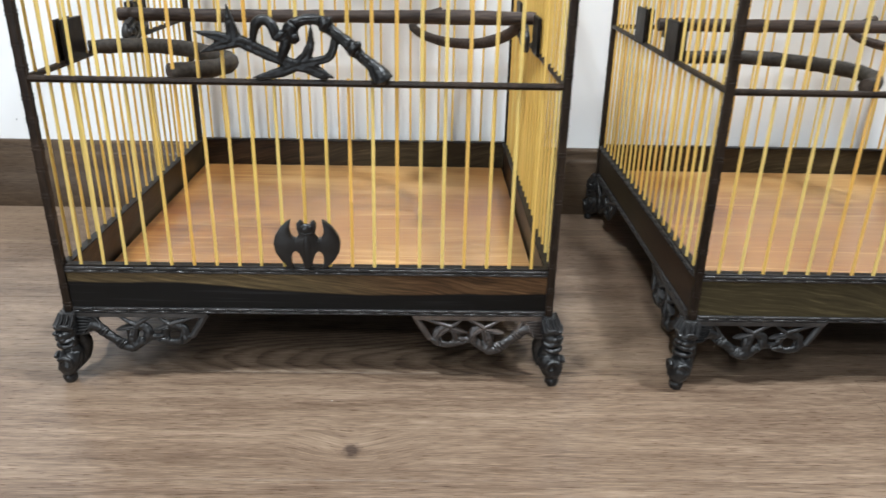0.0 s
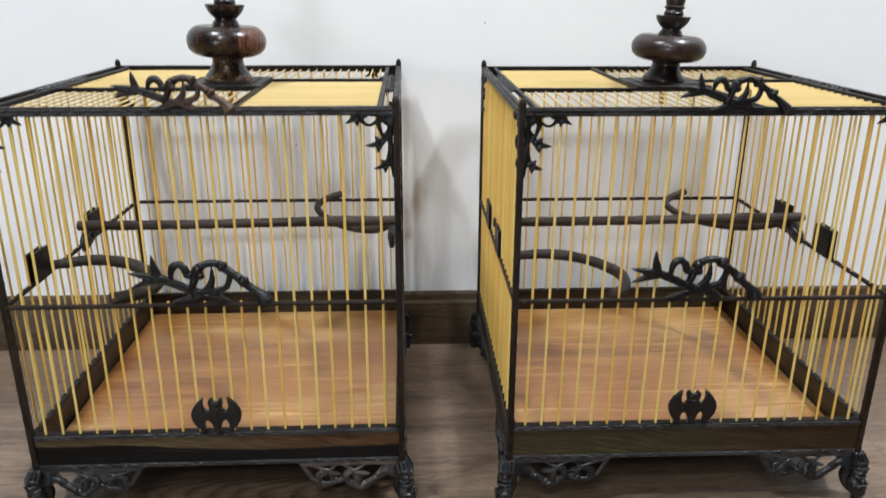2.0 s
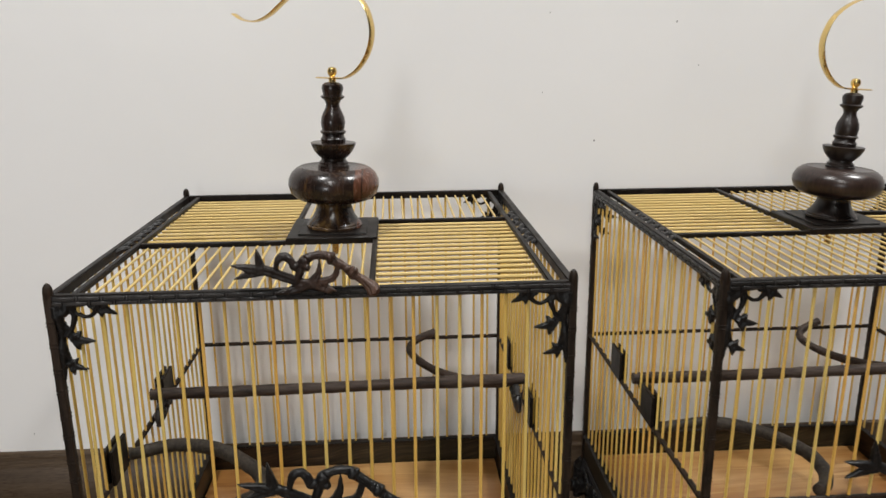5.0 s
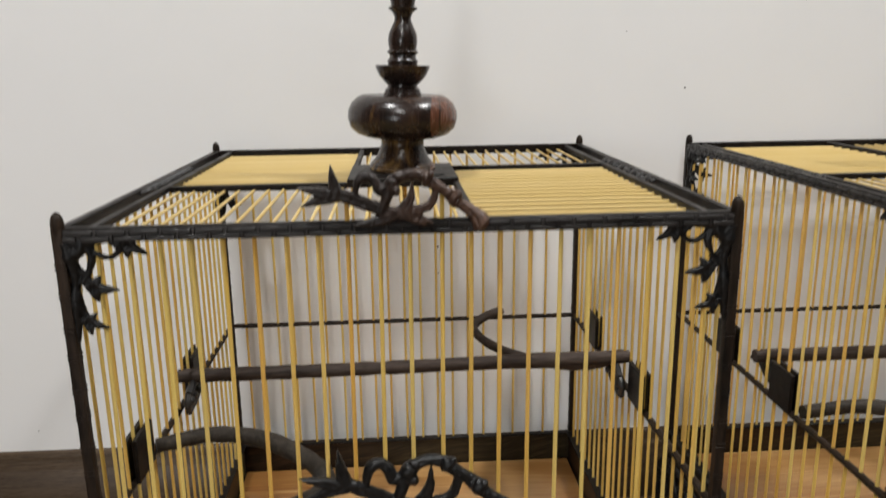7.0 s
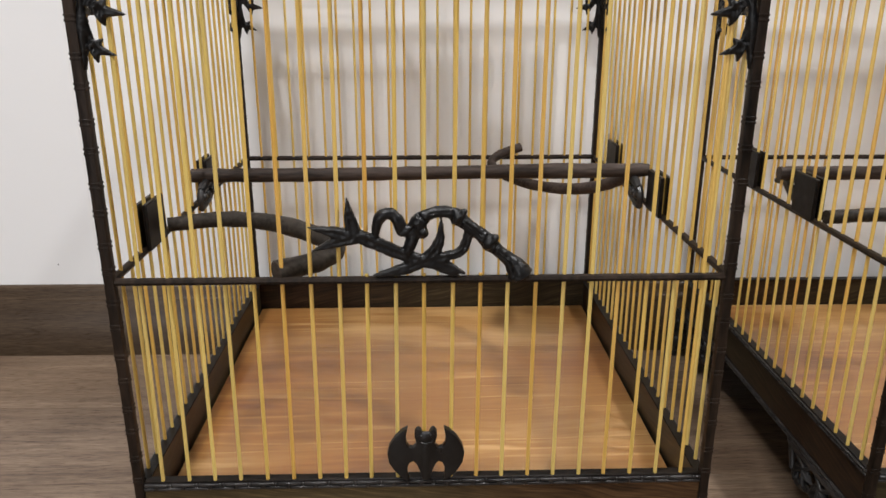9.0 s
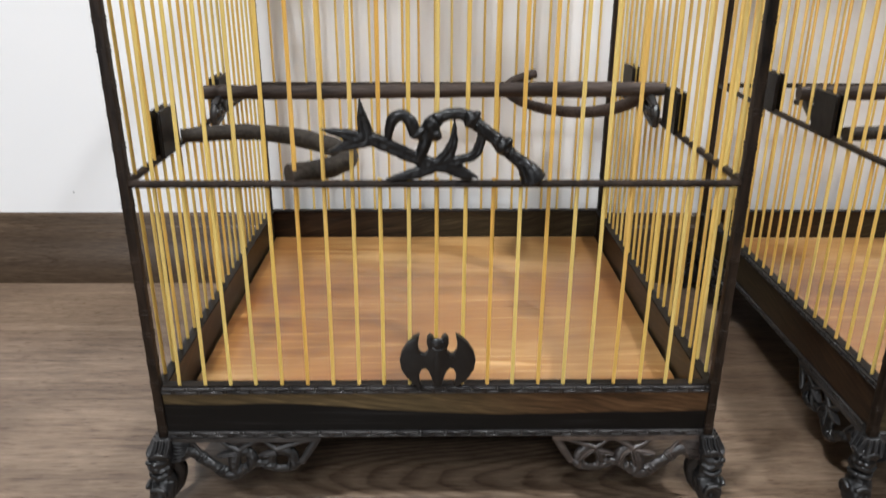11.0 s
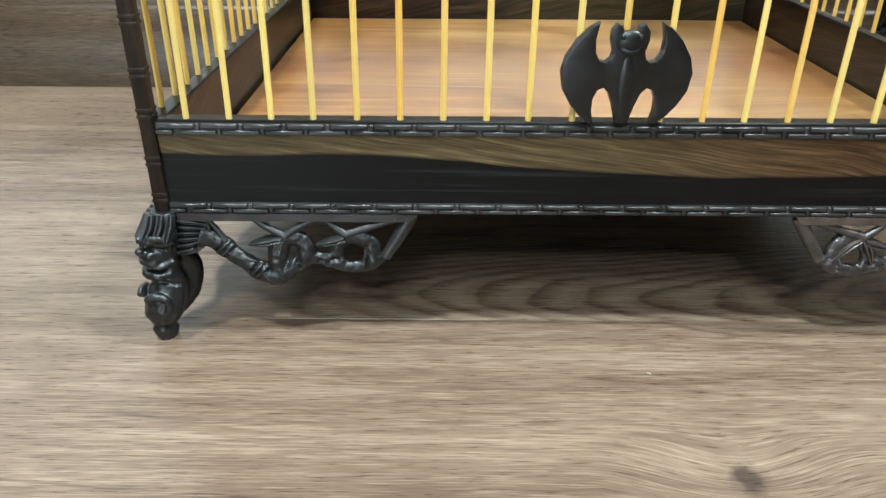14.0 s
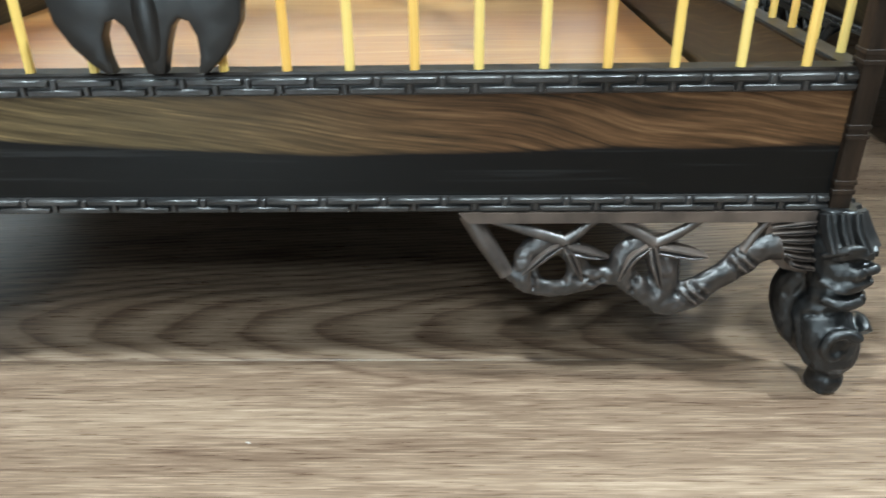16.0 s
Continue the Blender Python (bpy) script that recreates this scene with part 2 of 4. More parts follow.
M["wall"] = wall_paint((0.81, 0.805, 0.795))
# for the walls out of view: near-black so they bounce little light
M["wall_unseen"] = wall_paint((0.05, 0.05, 0.05))


def laminate(name, stops, knot=None, figure=None, gloss=0.36):
    n = Nodes(name)
    v0 = n.node("ShaderNodeNewGeometry", "Position")
    off = shifted(n, 9.0)
    pos = n.node("ShaderNodeVectorMath", props={"operation": "ADD"}, i0=v0, i1=off)
    if knot:
        d = n.node("ShaderNodeVectorMath", 1, props={"operation": "DISTANCE"},
                   i0=n.node("ShaderNodeMapping", Vector=v0, Scale=(0.62, 1, 1)), i1=(knot[0] * 0.62, knot[1], 0))
        bend = n.node("ShaderNodeMapRange", props={"interpolation_type": "SMOOTHSTEP"}, i0=d, i1=0.0, i2=0.036, i3=0.014, i4=0.0)
        pos = n.node("ShaderNodeVectorMath", props={"operation": "ADD"}, i0=pos, i1=n.node("ShaderNodeCombineXYZ", Y=bend))
    def at(scale):
        return n.node("ShaderNodeMapping", Vector=pos, Scale=scale)
    grain = n.noise(at((0.085, 1, 1)), 250, 3, 0.6)
    band = n.noise(at((0.06, 1, 1)), 52, 3, 0.6)
    cloud = n.noise(at((0.30, 1, 1)), 34, 3, 0.6)
    fine = n.noise(at((0.06, 1, 1)), 1250, 2, 0.55)
    light = n.range(n.noise(at((0.022, 1.07, 1)), 2000, 1, 0.5), 0.57, 0.63, 0.0, 1.0)
    dark = n.range(n.noise(at((0.032, 0.93, 1)), 1400, 1, 0.5), 0.30, 0.41, -1.0, 0.0)
    f = n.math("MULTIPLY_ADD", grain, 0.26, n.math("MULTIPLY", band, 0.24))
    f = n.math("MULTIPLY_ADD", n.noise(at((0.022, 1, 1)), 150, 3, 0.6), 0.15, n.math("ADD", f, 0.015))
    f = n.math("MULTIPLY_ADD", fine, 0.28, n.math("MULTIPLY_ADD", cloud, 0.10, n.math("ADD", f, -0.05)))
    f = n.math("MULTIPLY_ADD", light, 0.115, n.math("MULTIPLY_ADD", dark, 0.045, f))
    f = n.math("ADD", f, n.math("MULTIPLY_ADD", rand(n), 0.07, -0.035))
    # growth lines that wander along the plank, broken here and there
    for scale, seed, wide in ((20.0, 0.0, 0.012), (33.0, 3.7, 0.010)):
        way = n.noise(n.node("ShaderNodeVectorMath", props={"operation": "ADD"}, i0=at((0.075, 1, 1)), i1=(seed, seed, seed)), scale, 2, 0.45)
        broken = n.range(n.noise(at((0.12, 0.6, 1)), 9 + scale * 0.3, 2), 0.44, 0.60, 0.0, 1.0)
        vein = n.range(n.math("ABSOLUTE", n.math("SUBTRACT", way, 0.5)), 0.0, wide, 1.0, 0.0)
        f = n.math("MULTIPLY_ADD", n.math("MULTIPLY", vein, broken), -0.11, f)
    if figure:                                   # long pointed arches in the grain
        split = [n.node("ShaderNodeSeparateXYZ", k, Vector=v0) for k in (0, 1)]
        dy = n.math("SUBTRACT", split[1], figure)
        arch = n.math("SUBTRACT", split[0], n.math("MULTIPLY", n.math("MULTIPLY", dy, dy), 72.0))
        arch = n.math("MULTIPLY_ADD", n.noise(at((0.3, 1, 1)), 22, 3, 0.5), 0.09, arch)
        arch = n.math("MULTIPLY_ADD", fine, 0.004, arch)
        saw = n.math("FRACT", n.math("MULTIPLY", arch, 33.0))
        wave = n.ramp(saw, [(0.0, (0, 0, 0)), (0.10, (0.15, 0.15, 0.15)), (0.55, (0.85, 0.85, 0.85)), (0.9, (0.6, 0.6, 0.6)), (1.0, (0, 0, 0))])
        fade = n.math("MULTIPLY", n.range(split[0], -0.20, -0.08, 0.0, 1.0), n.range(split[0], 0.16, 0.30, 1.0, 0.0))
        f = n.math("MULTIPLY_ADD", n.math("MULTIPLY", n.math("SUBTRACT", wave, 0.5), fade), 0.23, f)
    colour = n.ramp(f, stops)
    if knot:
        e = n.node("ShaderNodeVectorMath", 1, props={"operation": "DISTANCE"}, i0=n.node("ShaderNodeMapping", Vector=v0, Scale=(0.95, 0.8, 1)), i1=(knot[0] * 0.95, knot[1] * 0.8, 0))
        core = n.range(n.math("MULTIPLY_ADD", n.noise(v0, 160, 3), 0.008, e), 0.0070, 0.0120, 1.0, 0.0)
        colour = n.mix(n.math("MULTIPLY", core, 0.8), colour, (0.026, 0.016, 0.013))
    n.bump(n.math("ADD", fine, grain), 0.10, 0.0004)
    return n.done(colour, n.range(fine, 0.3, 0.75, 0.26, 0.38), spec=gloss)


OAK = [(0.28, (0.044, 0.025, 0.016)), (0.40, (0.098, 0.063, 0.041)), (0.52, (0.163, 0.112, 0.075)), (0.68, (0.270, 0.200, 0.140))]
M["oak"] = laminate("brown oak laminate", OAK)
M["oak_knot"] = laminate("brown oak laminate with a knot", OAK, (0.040, -0.094))
M["oak_figured"] = laminate("brown oak laminate with arched grain", OAK, None, 0.028)
M["skirting"] = laminate("brown skirting laminate", [(0.3, (0.025, 0.0148, 0.0090)), (0.5, (0.058, 0.038, 0.0228)), (0.7, (0.102, 0.070, 0.045))], gloss=0.22)
n = Nodes("joint")
M["joint"] = n.done((0.03, 0.02, 0.015), 0.8)
# the ceiling is out of view; its grey keeps bounced light low
n = Nodes("ceiling paint")
M["ceiling"] = n.done(n.ramp(n.noise(n.coords(), 4, 2), [(0.3, (0.29, 0.28, 0.27)), (0.7, (0.33, 0.32, 0.31))]), 0.8)
n = Nodes("luminaire frame")
M["metal_white"] = n.done((0.8, 0.8, 0.8), 0.4)
n = Nodes("glowing diffuser")
n.bsdf.inputs["Emission Color"].default_value = (1, 0.97, 0.92, 1)
n.bsdf.inputs["Emission Strength"].default_value = 4.0
M["diffuser"] = n.done((0.9, 0.9, 0.9), 0.5)

# ---- mesh tools ----


def part(name, bm, material, parent=None, label="", smooth=True):
    me = bpy.data.meshes.new(name)
    bmesh.ops.recalc_face_normals(bm, faces=bm.faces)
    bm.to_mesh(me)
    bm.free()
    me.materials.append(M[material])
    if smooth:
        me.shade_smooth()
        me.set_sharp_from_angle(angle=radians(38))
    ob = new(name, me)
    ob.parent = parent
    return tagged(ob, label)


def repeat(ob, m, parent):
    """One more object on the same mesh."""
    o = new(ob.name.split(".")[0], ob.data)
    o.parent, o.matrix_basis = parent, m
    return o


def box(bm, x0, x1, y0, y1, z0, z1, bevel=0.0, seg=1):
    made = bmesh.ops.create_cube(bm, size=1.0, matrix=Matrix.LocRotScale(((x0 + x1) / 2, (y0 + y1) / 2, (z0 + z1) / 2), None, (x1 - x0, y1 - y0, z1 - z0)))
    if bevel:
        edges = list({e for v in made["verts"] for e in v.link_edges})
        bmesh.ops.bevel(bm, geom=edges, offset=bevel, segments=seg, profile=0.6, affect="EDGES")
    return bm


def curve(pts, n=6):
    """A smooth line through the points (Catmull-Rom), with the fourth number as radius."""
    p = [Vector(q) for q in pts]
    p = [p[0] * 2 - p[1], *p, p[-1] * 2 - p[-2]]
    out = []
    for a, b, c, d in zip(p, p[1:], p[2:], p[3:]):
        for k in range(n):
            t = k / n
            out.append(0.5 * (2 * b + (c - a) * t + (2 * a - 5 * b + 4 * c - d) * t * t + (3 * b - a - 3 * c + d) * t ** 3))
    return out + [p[-2]]


def sweep(bm, pts, normal=(0, -1, 0), depth=1.0, seg=12, n=6, knots=0.0):
    """A tapered limb through points of x, y, z, radius; depth widens it along the normal, knots swells it here and there."""
    line = curve(pts, n)
    normal = Vector(normal)
    rings = []
    for k, q in enumerate(line):
        a, b = line[max(k - 1, 0)], line[min(k + 1, len(line) - 1)]
        t = (b - a).to_3d().normalized()
        side = t.cross(normal)
        side = side.normalized() if side.length > 1e-4 else Vector((1, 0, 0))
        over = side.cross(t).normalized()
        r = max(q[3], 0.0002) * (1 + knots * noise.noise(q.to_3d() * 130))
        rings.append([bm.verts.new(q.to_3d() + side * (r * math.cos(w)) + over * (r * depth * math.sin(w))) for w in (2 * math.pi * i / seg for i in range(seg))])
    for a, b in zip(rings, rings[1:]):
        for i in range(seg):
            bm.faces.new((a[i], a[(i + 1) % seg], b[(i + 1) % seg], b[i]))
    bm.faces.new(rings[0]), bm.faces.new(rings[-1])
    return bm


def blade(bm, pts, normal=(0, -1, 0), thick=0.003, n=5):
    """A carved leaf or strap through points of x, y, z, half width: flat, with a groove down its face."""
    line = curve(pts, n)
    normal = Vector(normal)
    section = ((-1.0, -0.9), (-1.0, 0.35), (-0.72, 0.95), (-0.35, 1.0), (0.0, 0.72), (0.35, 1.0), (0.72, 0.95), (1.0, 0.35), (1.0, -0.9))
    rings = []
    for k, q in enumerate(line):
        a, b = line[max(k - 1, 0)], line[min(k + 1, len(line) - 1)]
        t = (b - a).to_3d().normalized()
        side = t.cross(normal).normalized()
        w = max(q[3], 0.0002)
        h = thick * min(1.0, 0.35 + w / 0.0022)
        rings.append([bm.verts.new(q.to_3d() + side * (w * u) + normal * (h * v)) for u, v in section])
    m = len(section)
    for a, b in zip(rings, rings[1:]):
        for i in range(m):
            bm.faces.new((a[i], a[(i + 1) % m], b[(i + 1) % m], b[i]))
    bm.faces.new(rings[0]), bm.faces.new(rings[-1])
    return bm


def lathe(bm, profile, seg=32, centre=(0, 0)):
    """A turned form from (radius, height) pairs."""
    rings = [[bm.verts.new((centre[0] + r * math.cos(w), centre[1] + r * math.sin(w), z)) for w in (2 * math.pi * i / seg for i in range(seg))] for r, z in profile]
    for a, b in zip(rings, rings[1:]):
        for i in range(seg):
            bm.faces.new((a[i], a[(i + 1) % seg], b[(i + 1) % seg], b[i]))
    bm.faces.new(rings[0]), bm.faces.new(rings[-1])
    return bm


def sculpt(bm, voxel, cuts=(), rough=0.0003, flow=170.0):
    """Fuses the overlapping forms into one carved body; cuts are lines of points with a depth and a width (negative depth: a ridge)."""
    raw = bpy.data.meshes.new("raw")
    bmesh.ops.recalc_face_normals(bm, faces=bm.faces)
    bm.to_mesh(raw)
    bm.free()
    ob = bpy.data.objects.new("raw", raw)
    scene.collection.objects.link(ob)
    mod = ob.modifiers.new("fuse", "REMESH")
    mod.mode, mod.voxel_size = "VOXEL", voxel
    bpy.context.view_layer.update()
    fused = ob.evaluated_get(bpy.context.evaluated_depsgraph_get()).to_mesh()
    out = bmesh.new()
    out.from_mesh(fused)
    bpy.data.objects.remove(ob)
    bpy.data.meshes.remove(raw)
    bmesh.ops.smooth_vert(out, verts=out.verts, factor=0.5, use_axis_x=True, use_axis_y=True, use_axis_z=True)
    out.normal_update()
    co = np.array([v.co for v in out.verts])
    push = np.zeros(len(co))
    for line, depth, width in cuts:
        near = np.full(len(co), 1.0)
        for a, b in zip(line, line[1:]):
            a, b = np.array(a), np.array(b)
            ab = b - a
            t = np.clip((co - a) @ ab / max(float(ab @ ab), 1e-12), 0, 1)
            near = np.minimum(near, np.linalg.norm(co - a - t[:, None] * ab, axis=1))
        push -= depth * np.exp(-(near / width) ** 2)
    for v, p in zip(out.verts, push):
        n1 = noise.noise(v.co * flow)
        n2 = noise.noise(v.co * flow * 3.3)
        v.co += v.normal * (float(p) + rough * (abs(n1) * 1.6 - 0.5 + 0.45 * n2))
    return out


def ball(bm, at, r, scale=(1, 1, 1), turn=(0, 0, 0)):
    bmesh.ops.create_uvsphere(bm, u_segments=12, v_segments=8, radius=r,
                              matrix=Matrix.LocRotScale(at, Euler([radians(a) for a in turn]), scale))
    return bm


def plate(bm, outline, y0, y1, bevel=0.0):
    """A plate cut to an outline of x, z, from y0 to y1."""
    vs = [bm.verts.new((x, y0, z)) for x, z in outline]
    f = bm.faces.new(vs)
    made = bmesh.ops.extrude_face_region(bm, geom=[f])
    top = [v for v in made["geom"] if isinstance(v, bmesh.types.BMVert)]
    for v in top:
        v.co.y = y1
    if bevel:
        edges = [e for e in bm.edges if e.calc_length() > 1e-7 and all(abs(v.co.y - y0) < 1e-7 for v in e.verts) and (e.verts[0] in vs)]
        bmesh.ops.bevel(bm, geom=edges, offset=bevel, segments=2, profile=0.6, affect="EDGES")
    return bm


# ---- the room ----
X0, X1, Y0, WALL = -3.6, 3.6, -8.0, 0.409
slab = bmesh.new()
box(slab, X0 - 0.1, X1 + 0.1, Y0 - 0.1, WALL + 0.1, -0.12, -0.010)
floor = tagged(part("floor", slab, "joint", smooth=False), "brown oak laminate floor of long planks", "floor", kind="structure")


def wall(name, *sides, paint="wall", label="smooth white painted wall"):
    return tagged(part(name, box(bmesh.new(), *sides), paint, smooth=False), label, "wall", kind="structure")


TURN = Matrix.Rotation(radians(-0.45), 4, "Z")     # the back wall is not quite square to the first cage
wall("wall_north", X0 - 0.1, X1 + 0.1, WALL, WALL + 0.1, -0.010, CEILING).matrix_basis = TURN
# far wall, out of view, darkened to hold back fill under the cages
a, b, c, d = WINDOW
bm = bmesh.new()
for sides in ((X0 - 0.1, a, -0.010, CEILING), (b, X1 + 0.1, -0.010, CEILING), (a, b, -0.010, c), (a, b, d, CEILING)):
    box(bm, *sides[:2], Y0 - 0.1, Y0, *sides[2:])
tagged(part("wall_south", bm, "wall_unseen", smooth=False), "unseen wall with a window, darkened to cut bounced light", "wall", kind="structure")
bm = bmesh.new()
for sides in ((a, a + 0.05, c, d), (b - 0.05, b, c, d), (a + 0.05, b - 0.05, c, c + 0.05), (a + 0.05, b - 0.05, d - 0.05, d)):
    box(bm, *sides[:2], Y0 - 0.085, Y0 - 0.045, *sides[2:])
window = tagged(part("window_1", bm, "metal_white", smooth=False), "white framed window giving daylight", "window", kind="structure")
# side walls, out of view and darkened likewise
wall("wall_west", X0 - 0.1, X0, Y0, WALL + 0.04, -0.010, CEILING, paint="wall_unseen", label="unseen wall, darkened to cut bounced light")
wall("wall_east", X1, X1 + 0.1, Y0, WALL - 0.03, -0.010, CEILING, paint="wall_unseen", label="unseen wall, darkened to cut bounced light")
tagged(part("ceiling", box(bmesh.new(), X0 - 0.1, X1 + 0.1, Y0 - 0.1, WALL + 0.1, CEILING, CEILING + 0.1), "ceiling", smooth=False),
       "unseen ceiling, greyed to cut bounced light", "ceiling", kind="structure")

for x, z, r in ((0.308, 0.490, 0.0011), (0.404, 0.633, 0.0010), (0.036, 0.319, 0.0011), (0.036, 0.288, 0.0007), (0.241, 0.550, 0.0006), (0.248, 0.644, 0.0006), (0.435, 0.581, 0.0007), (-0.43, 0.112, 0.0008), (-0.52, 0.30, 0.0008)):
    part("chip", ball(bmesh.new(), (x, WALL - 0.0002, z), r, (0.7, 0.25, 1.3)), "joint", bpy.data.objects["wall_north"], "small dark chip in the paint")

# skirting: a flat board with a stepped, rounded cap
section = [(0.0, 0.0), (-0.012, 0.0), (-0.012, 0.0635), (-0.0105, 0.0655), (-0.0105, 0.0685), (-0.01, 0.0702), (-0.0088, 0.0718), (-0.0072, 0.0732), (-0.0064, 0.0755), (-0.0062, 0.08), (-0.0058, 0.0828), (-0.0048, 0.085), (-0.0034, 0.0863), (-0.0018, 0.0869), (0.0, 0.087)]
sk = bmesh.new()
ends = [[sk.verts.new((x, WALL + y, z)) for y, z in section] for x in (X0, X1)]
for i in range(len(section)):
    j = (i + 1) % len(section)
    sk.faces.new((ends[0][i], ends[0][j], ends[1][j], ends[1][i]))
sk.faces.new(ends[0]), sk.faces.new(ends[1])
tagged(part("baseboard", sk, "skirting"), "brown wood-look skirting board with a stepped cap", "baseboard", kind="structure").matrix_basis = TURN

for x, y, size, watts in LUMINAIRES:
    light = tagged(new("ceiling_light"), "square flush ceiling light with a white frame", "ceiling light", "ceiling lights")
    light.location = (x, y, CEILING)
    h = size / 2
    fr = bmesh.new()
    for a in ((-h, h, -h, -h + 0.03), (-h, h, h - 0.03, h), (-h, -h + 0.03, -h + 0.03, h - 0.03), (h - 0.03, h, -h + 0.03, h - 0.03)):
        box(fr, *a, -0.03, 0.0)
    part("frame", fr, "metal_white", light, smooth=False)
    part("diffuser", box(bmesh.new(), -h + 0.03, h - 0.03, -h + 0.03, h - 0.03, -0.026, -0.016), "diffuser", light, smooth=False)

# ---- the bird cages ----
S, POST = 0.19, 0.0031          # half the side, half a post
Z_BOARD, Z_TRAY, Z_RAIL, Z_TOP, Z_TIP = 0.060, 0.1000, 0.2430, 0.4348, 0.4428
PITCH = 0.0174


def quarter(k):
    return Matrix.Rotation(k * math.pi / 2, 4, "Z")


def make_leg():
    """A carved leg for the front left corner: a beast's head over a curled paw."""
    bm = bmesh.new()
    rows = [(61, 0.0, 5.8), (56, 1.4, 6.4), (52, 3.0, 7.2), (50.2, 4.4, 8.6), (48, 4.6, 8.6), (46.5, 4.6, 8.0), (44, 5.8, 8.3), (41.5, 5.9, 8.2), (39.6, 4.4, 7.2), (37.6, 3.8, 6.9), (35.4, 5.2, 7.2), (33.4, 5.2, 7.0), (31.4, 3.6, 6.4),
            (27, 3.8, 8.2), (21, 6.2, 9.8), (15, 8.0, 9.6), (10, 9.2, 7.6), (7.2, 9.8, 5.0), (5.6, 10.0, 5.6), (2.2, 10.0, 5.6), (0, 10.0, 4.4)]
    seg = 40
    line = curve([(o, 0, z, r) for z, o, r in rows], 2)
    out = Vector((-1, -1, 0)).normalized()
    rings = []
    for q in line:
        c = Vector((-S, -S, q[2] / 1000)) + out * (q[0] / 1000 * 0.9)
        square = min(max((q[2] - 50) / 6, 0), 1)
        ring = []
        for i in range(seg):
            w = 2 * math.pi * i / seg
            r = q[3] / 1000 * 0.97
            r *= 1 + square * (0.12 * abs(math.sin(2 * w)) - 0.02)
            p = c + Vector((math.cos(w), math.sin(w), 0)) * r
            p += Vector((math.cos(w), math.sin(w), 0)) * 0.0007 * noise.noise(p * 260)
            ring.append(bm.verts.new(p))
        rings.append(ring)
    for a, b in zip(rings, rings[1:]):
        for i in range(seg):
            bm.faces.new((a[i], a[(i + 1) % seg], b[(i + 1) % seg], b[i]))
    bm.faces.new(rings[0]), bm.faces.new(rings[-1])
    c = Vector((-S, -S, 0))
    for turn in (-1, 1):                        # brows, cheeks, lips and curls on the two outer faces
        across = Vector((-1, 1, 0)).normalized() * turn
        at = lambda o, a, z: c + out * o + across * a + Vector((0, 0, z))
        ball(bm, at(0.0112, 0.0036, 0.0436), 0.0026, (1, 1, 0.85))
        blade(bm, [(*at(0.0132, 0.0008, 0.0492), 0.0014), (*at(0.0098, 0.0062, 0.0512), 0.0022), (*at(0.0030, 0.0092, 0.0480), 0.0012)], (-0.7, -0.7, 0), 0.0016)
        blade(bm, [(*at(0.0140, 0.0, 0.0405), 0.0012), (*at(0.0102, 0.0064, 0.0390), 0.0020), (*at(0.0036, 0.0088, 0.0408), 0.0010)], (-0.7, -0.7, 0), 0.0016)
        sweep(bm, [(*at(0.0130, 0.0, 0.0338), 0.0020), (*at(0.0100, 0.0054, 0.0334), 0.0022), (*at(0.0048, 0.0076, 0.0342), 0.0010)], (0, 0, 1))
        # a curl in relief on the paw
        face = Vector((-1, 0, 0)) if turn > 0 else Vector((0, -1, 0))
        along = Vector((0, -1, 0)) if turn > 0 else Vector((-1, 0, 0))
        spiral = []
        for k in range(9):
            w = 0.6 + k * 0.62
            r = 0.0068 - 0.00066 * k
            p = c + face * 0.0136 + along * (0.0042 + r * math.cos(w)) + Vector((0, 0, 0.0190 + r * math.sin(w)))
            spiral.append((*p, 0.0021 - 0.00013 * k))
        sweep(bm, spiral, face, 1.0, 6, 3)
    ball(bm, c + out * 0.0138 + Vector((0, 0, 0.0450)), 0.0026, (1, 1, 0.8))
    # the scroll at the back of the leg
    back = lambda o, z, r: (*(c + out * o + Vector((0, 0, z))), r)
    sweep(bm, [back(0.000, 0.042, 0.003), back(-0.0055, 0.036, 0.0050), back(-0.0075, 0.028, 0.0054), back(-0.0040, 0.018, 0.0050), back(0.004, 0.010, 0.0030)], (1, -1, 0))
    cuts = []
    at = lambda o, a, z: c + out * o + Vector((-1, 1, 0)).normalized() * a + Vector((0, 0, z))
    for turn in (-1, 1):
        for k in range(3):                       # flutes of the block
            cuts.append(([at(0.0085 - 0.0022 * k, turn * (0.0022 + 0.0030 * k), z) for z in (0.0605, 0.0530)], 0.0013, 0.0007))
        cuts.append(([at(0.0138, 0, 0.0378), at(0.0108, turn * 0.0055, 0.0372), at(0.0050, turn * 0.0088, 0.0380)], 0.0016, 0.0009))
        cuts.append(([at(0.0130, turn * 0.0012, 0.0472), at(0.0100, turn * 0.0062, 0.0468), at(0.0050, turn * 0.0090, 0.0455)], 0.0012, 0.0008))
        cuts.append(([at(0.0100, turn * 0.0035, 0.0300), at(0.0060, turn * 0.0075, 0.0290), at(0.0000, turn * 0.0085, 0.0270)], 0.0012, 0.0009))
        cuts.append(([at(-0.0010, turn * 0.0070, 0.0400), at(-0.0015, turn * 0.0078, 0.0300), at(0.0010, turn * 0.0085, 0.0200), at(0.0060, turn * 0.0075, 0.0110)], 0.0014, 0.0009))
    bm = sculpt(bm, 0.00062, cuts, 0.00025, 260.0)
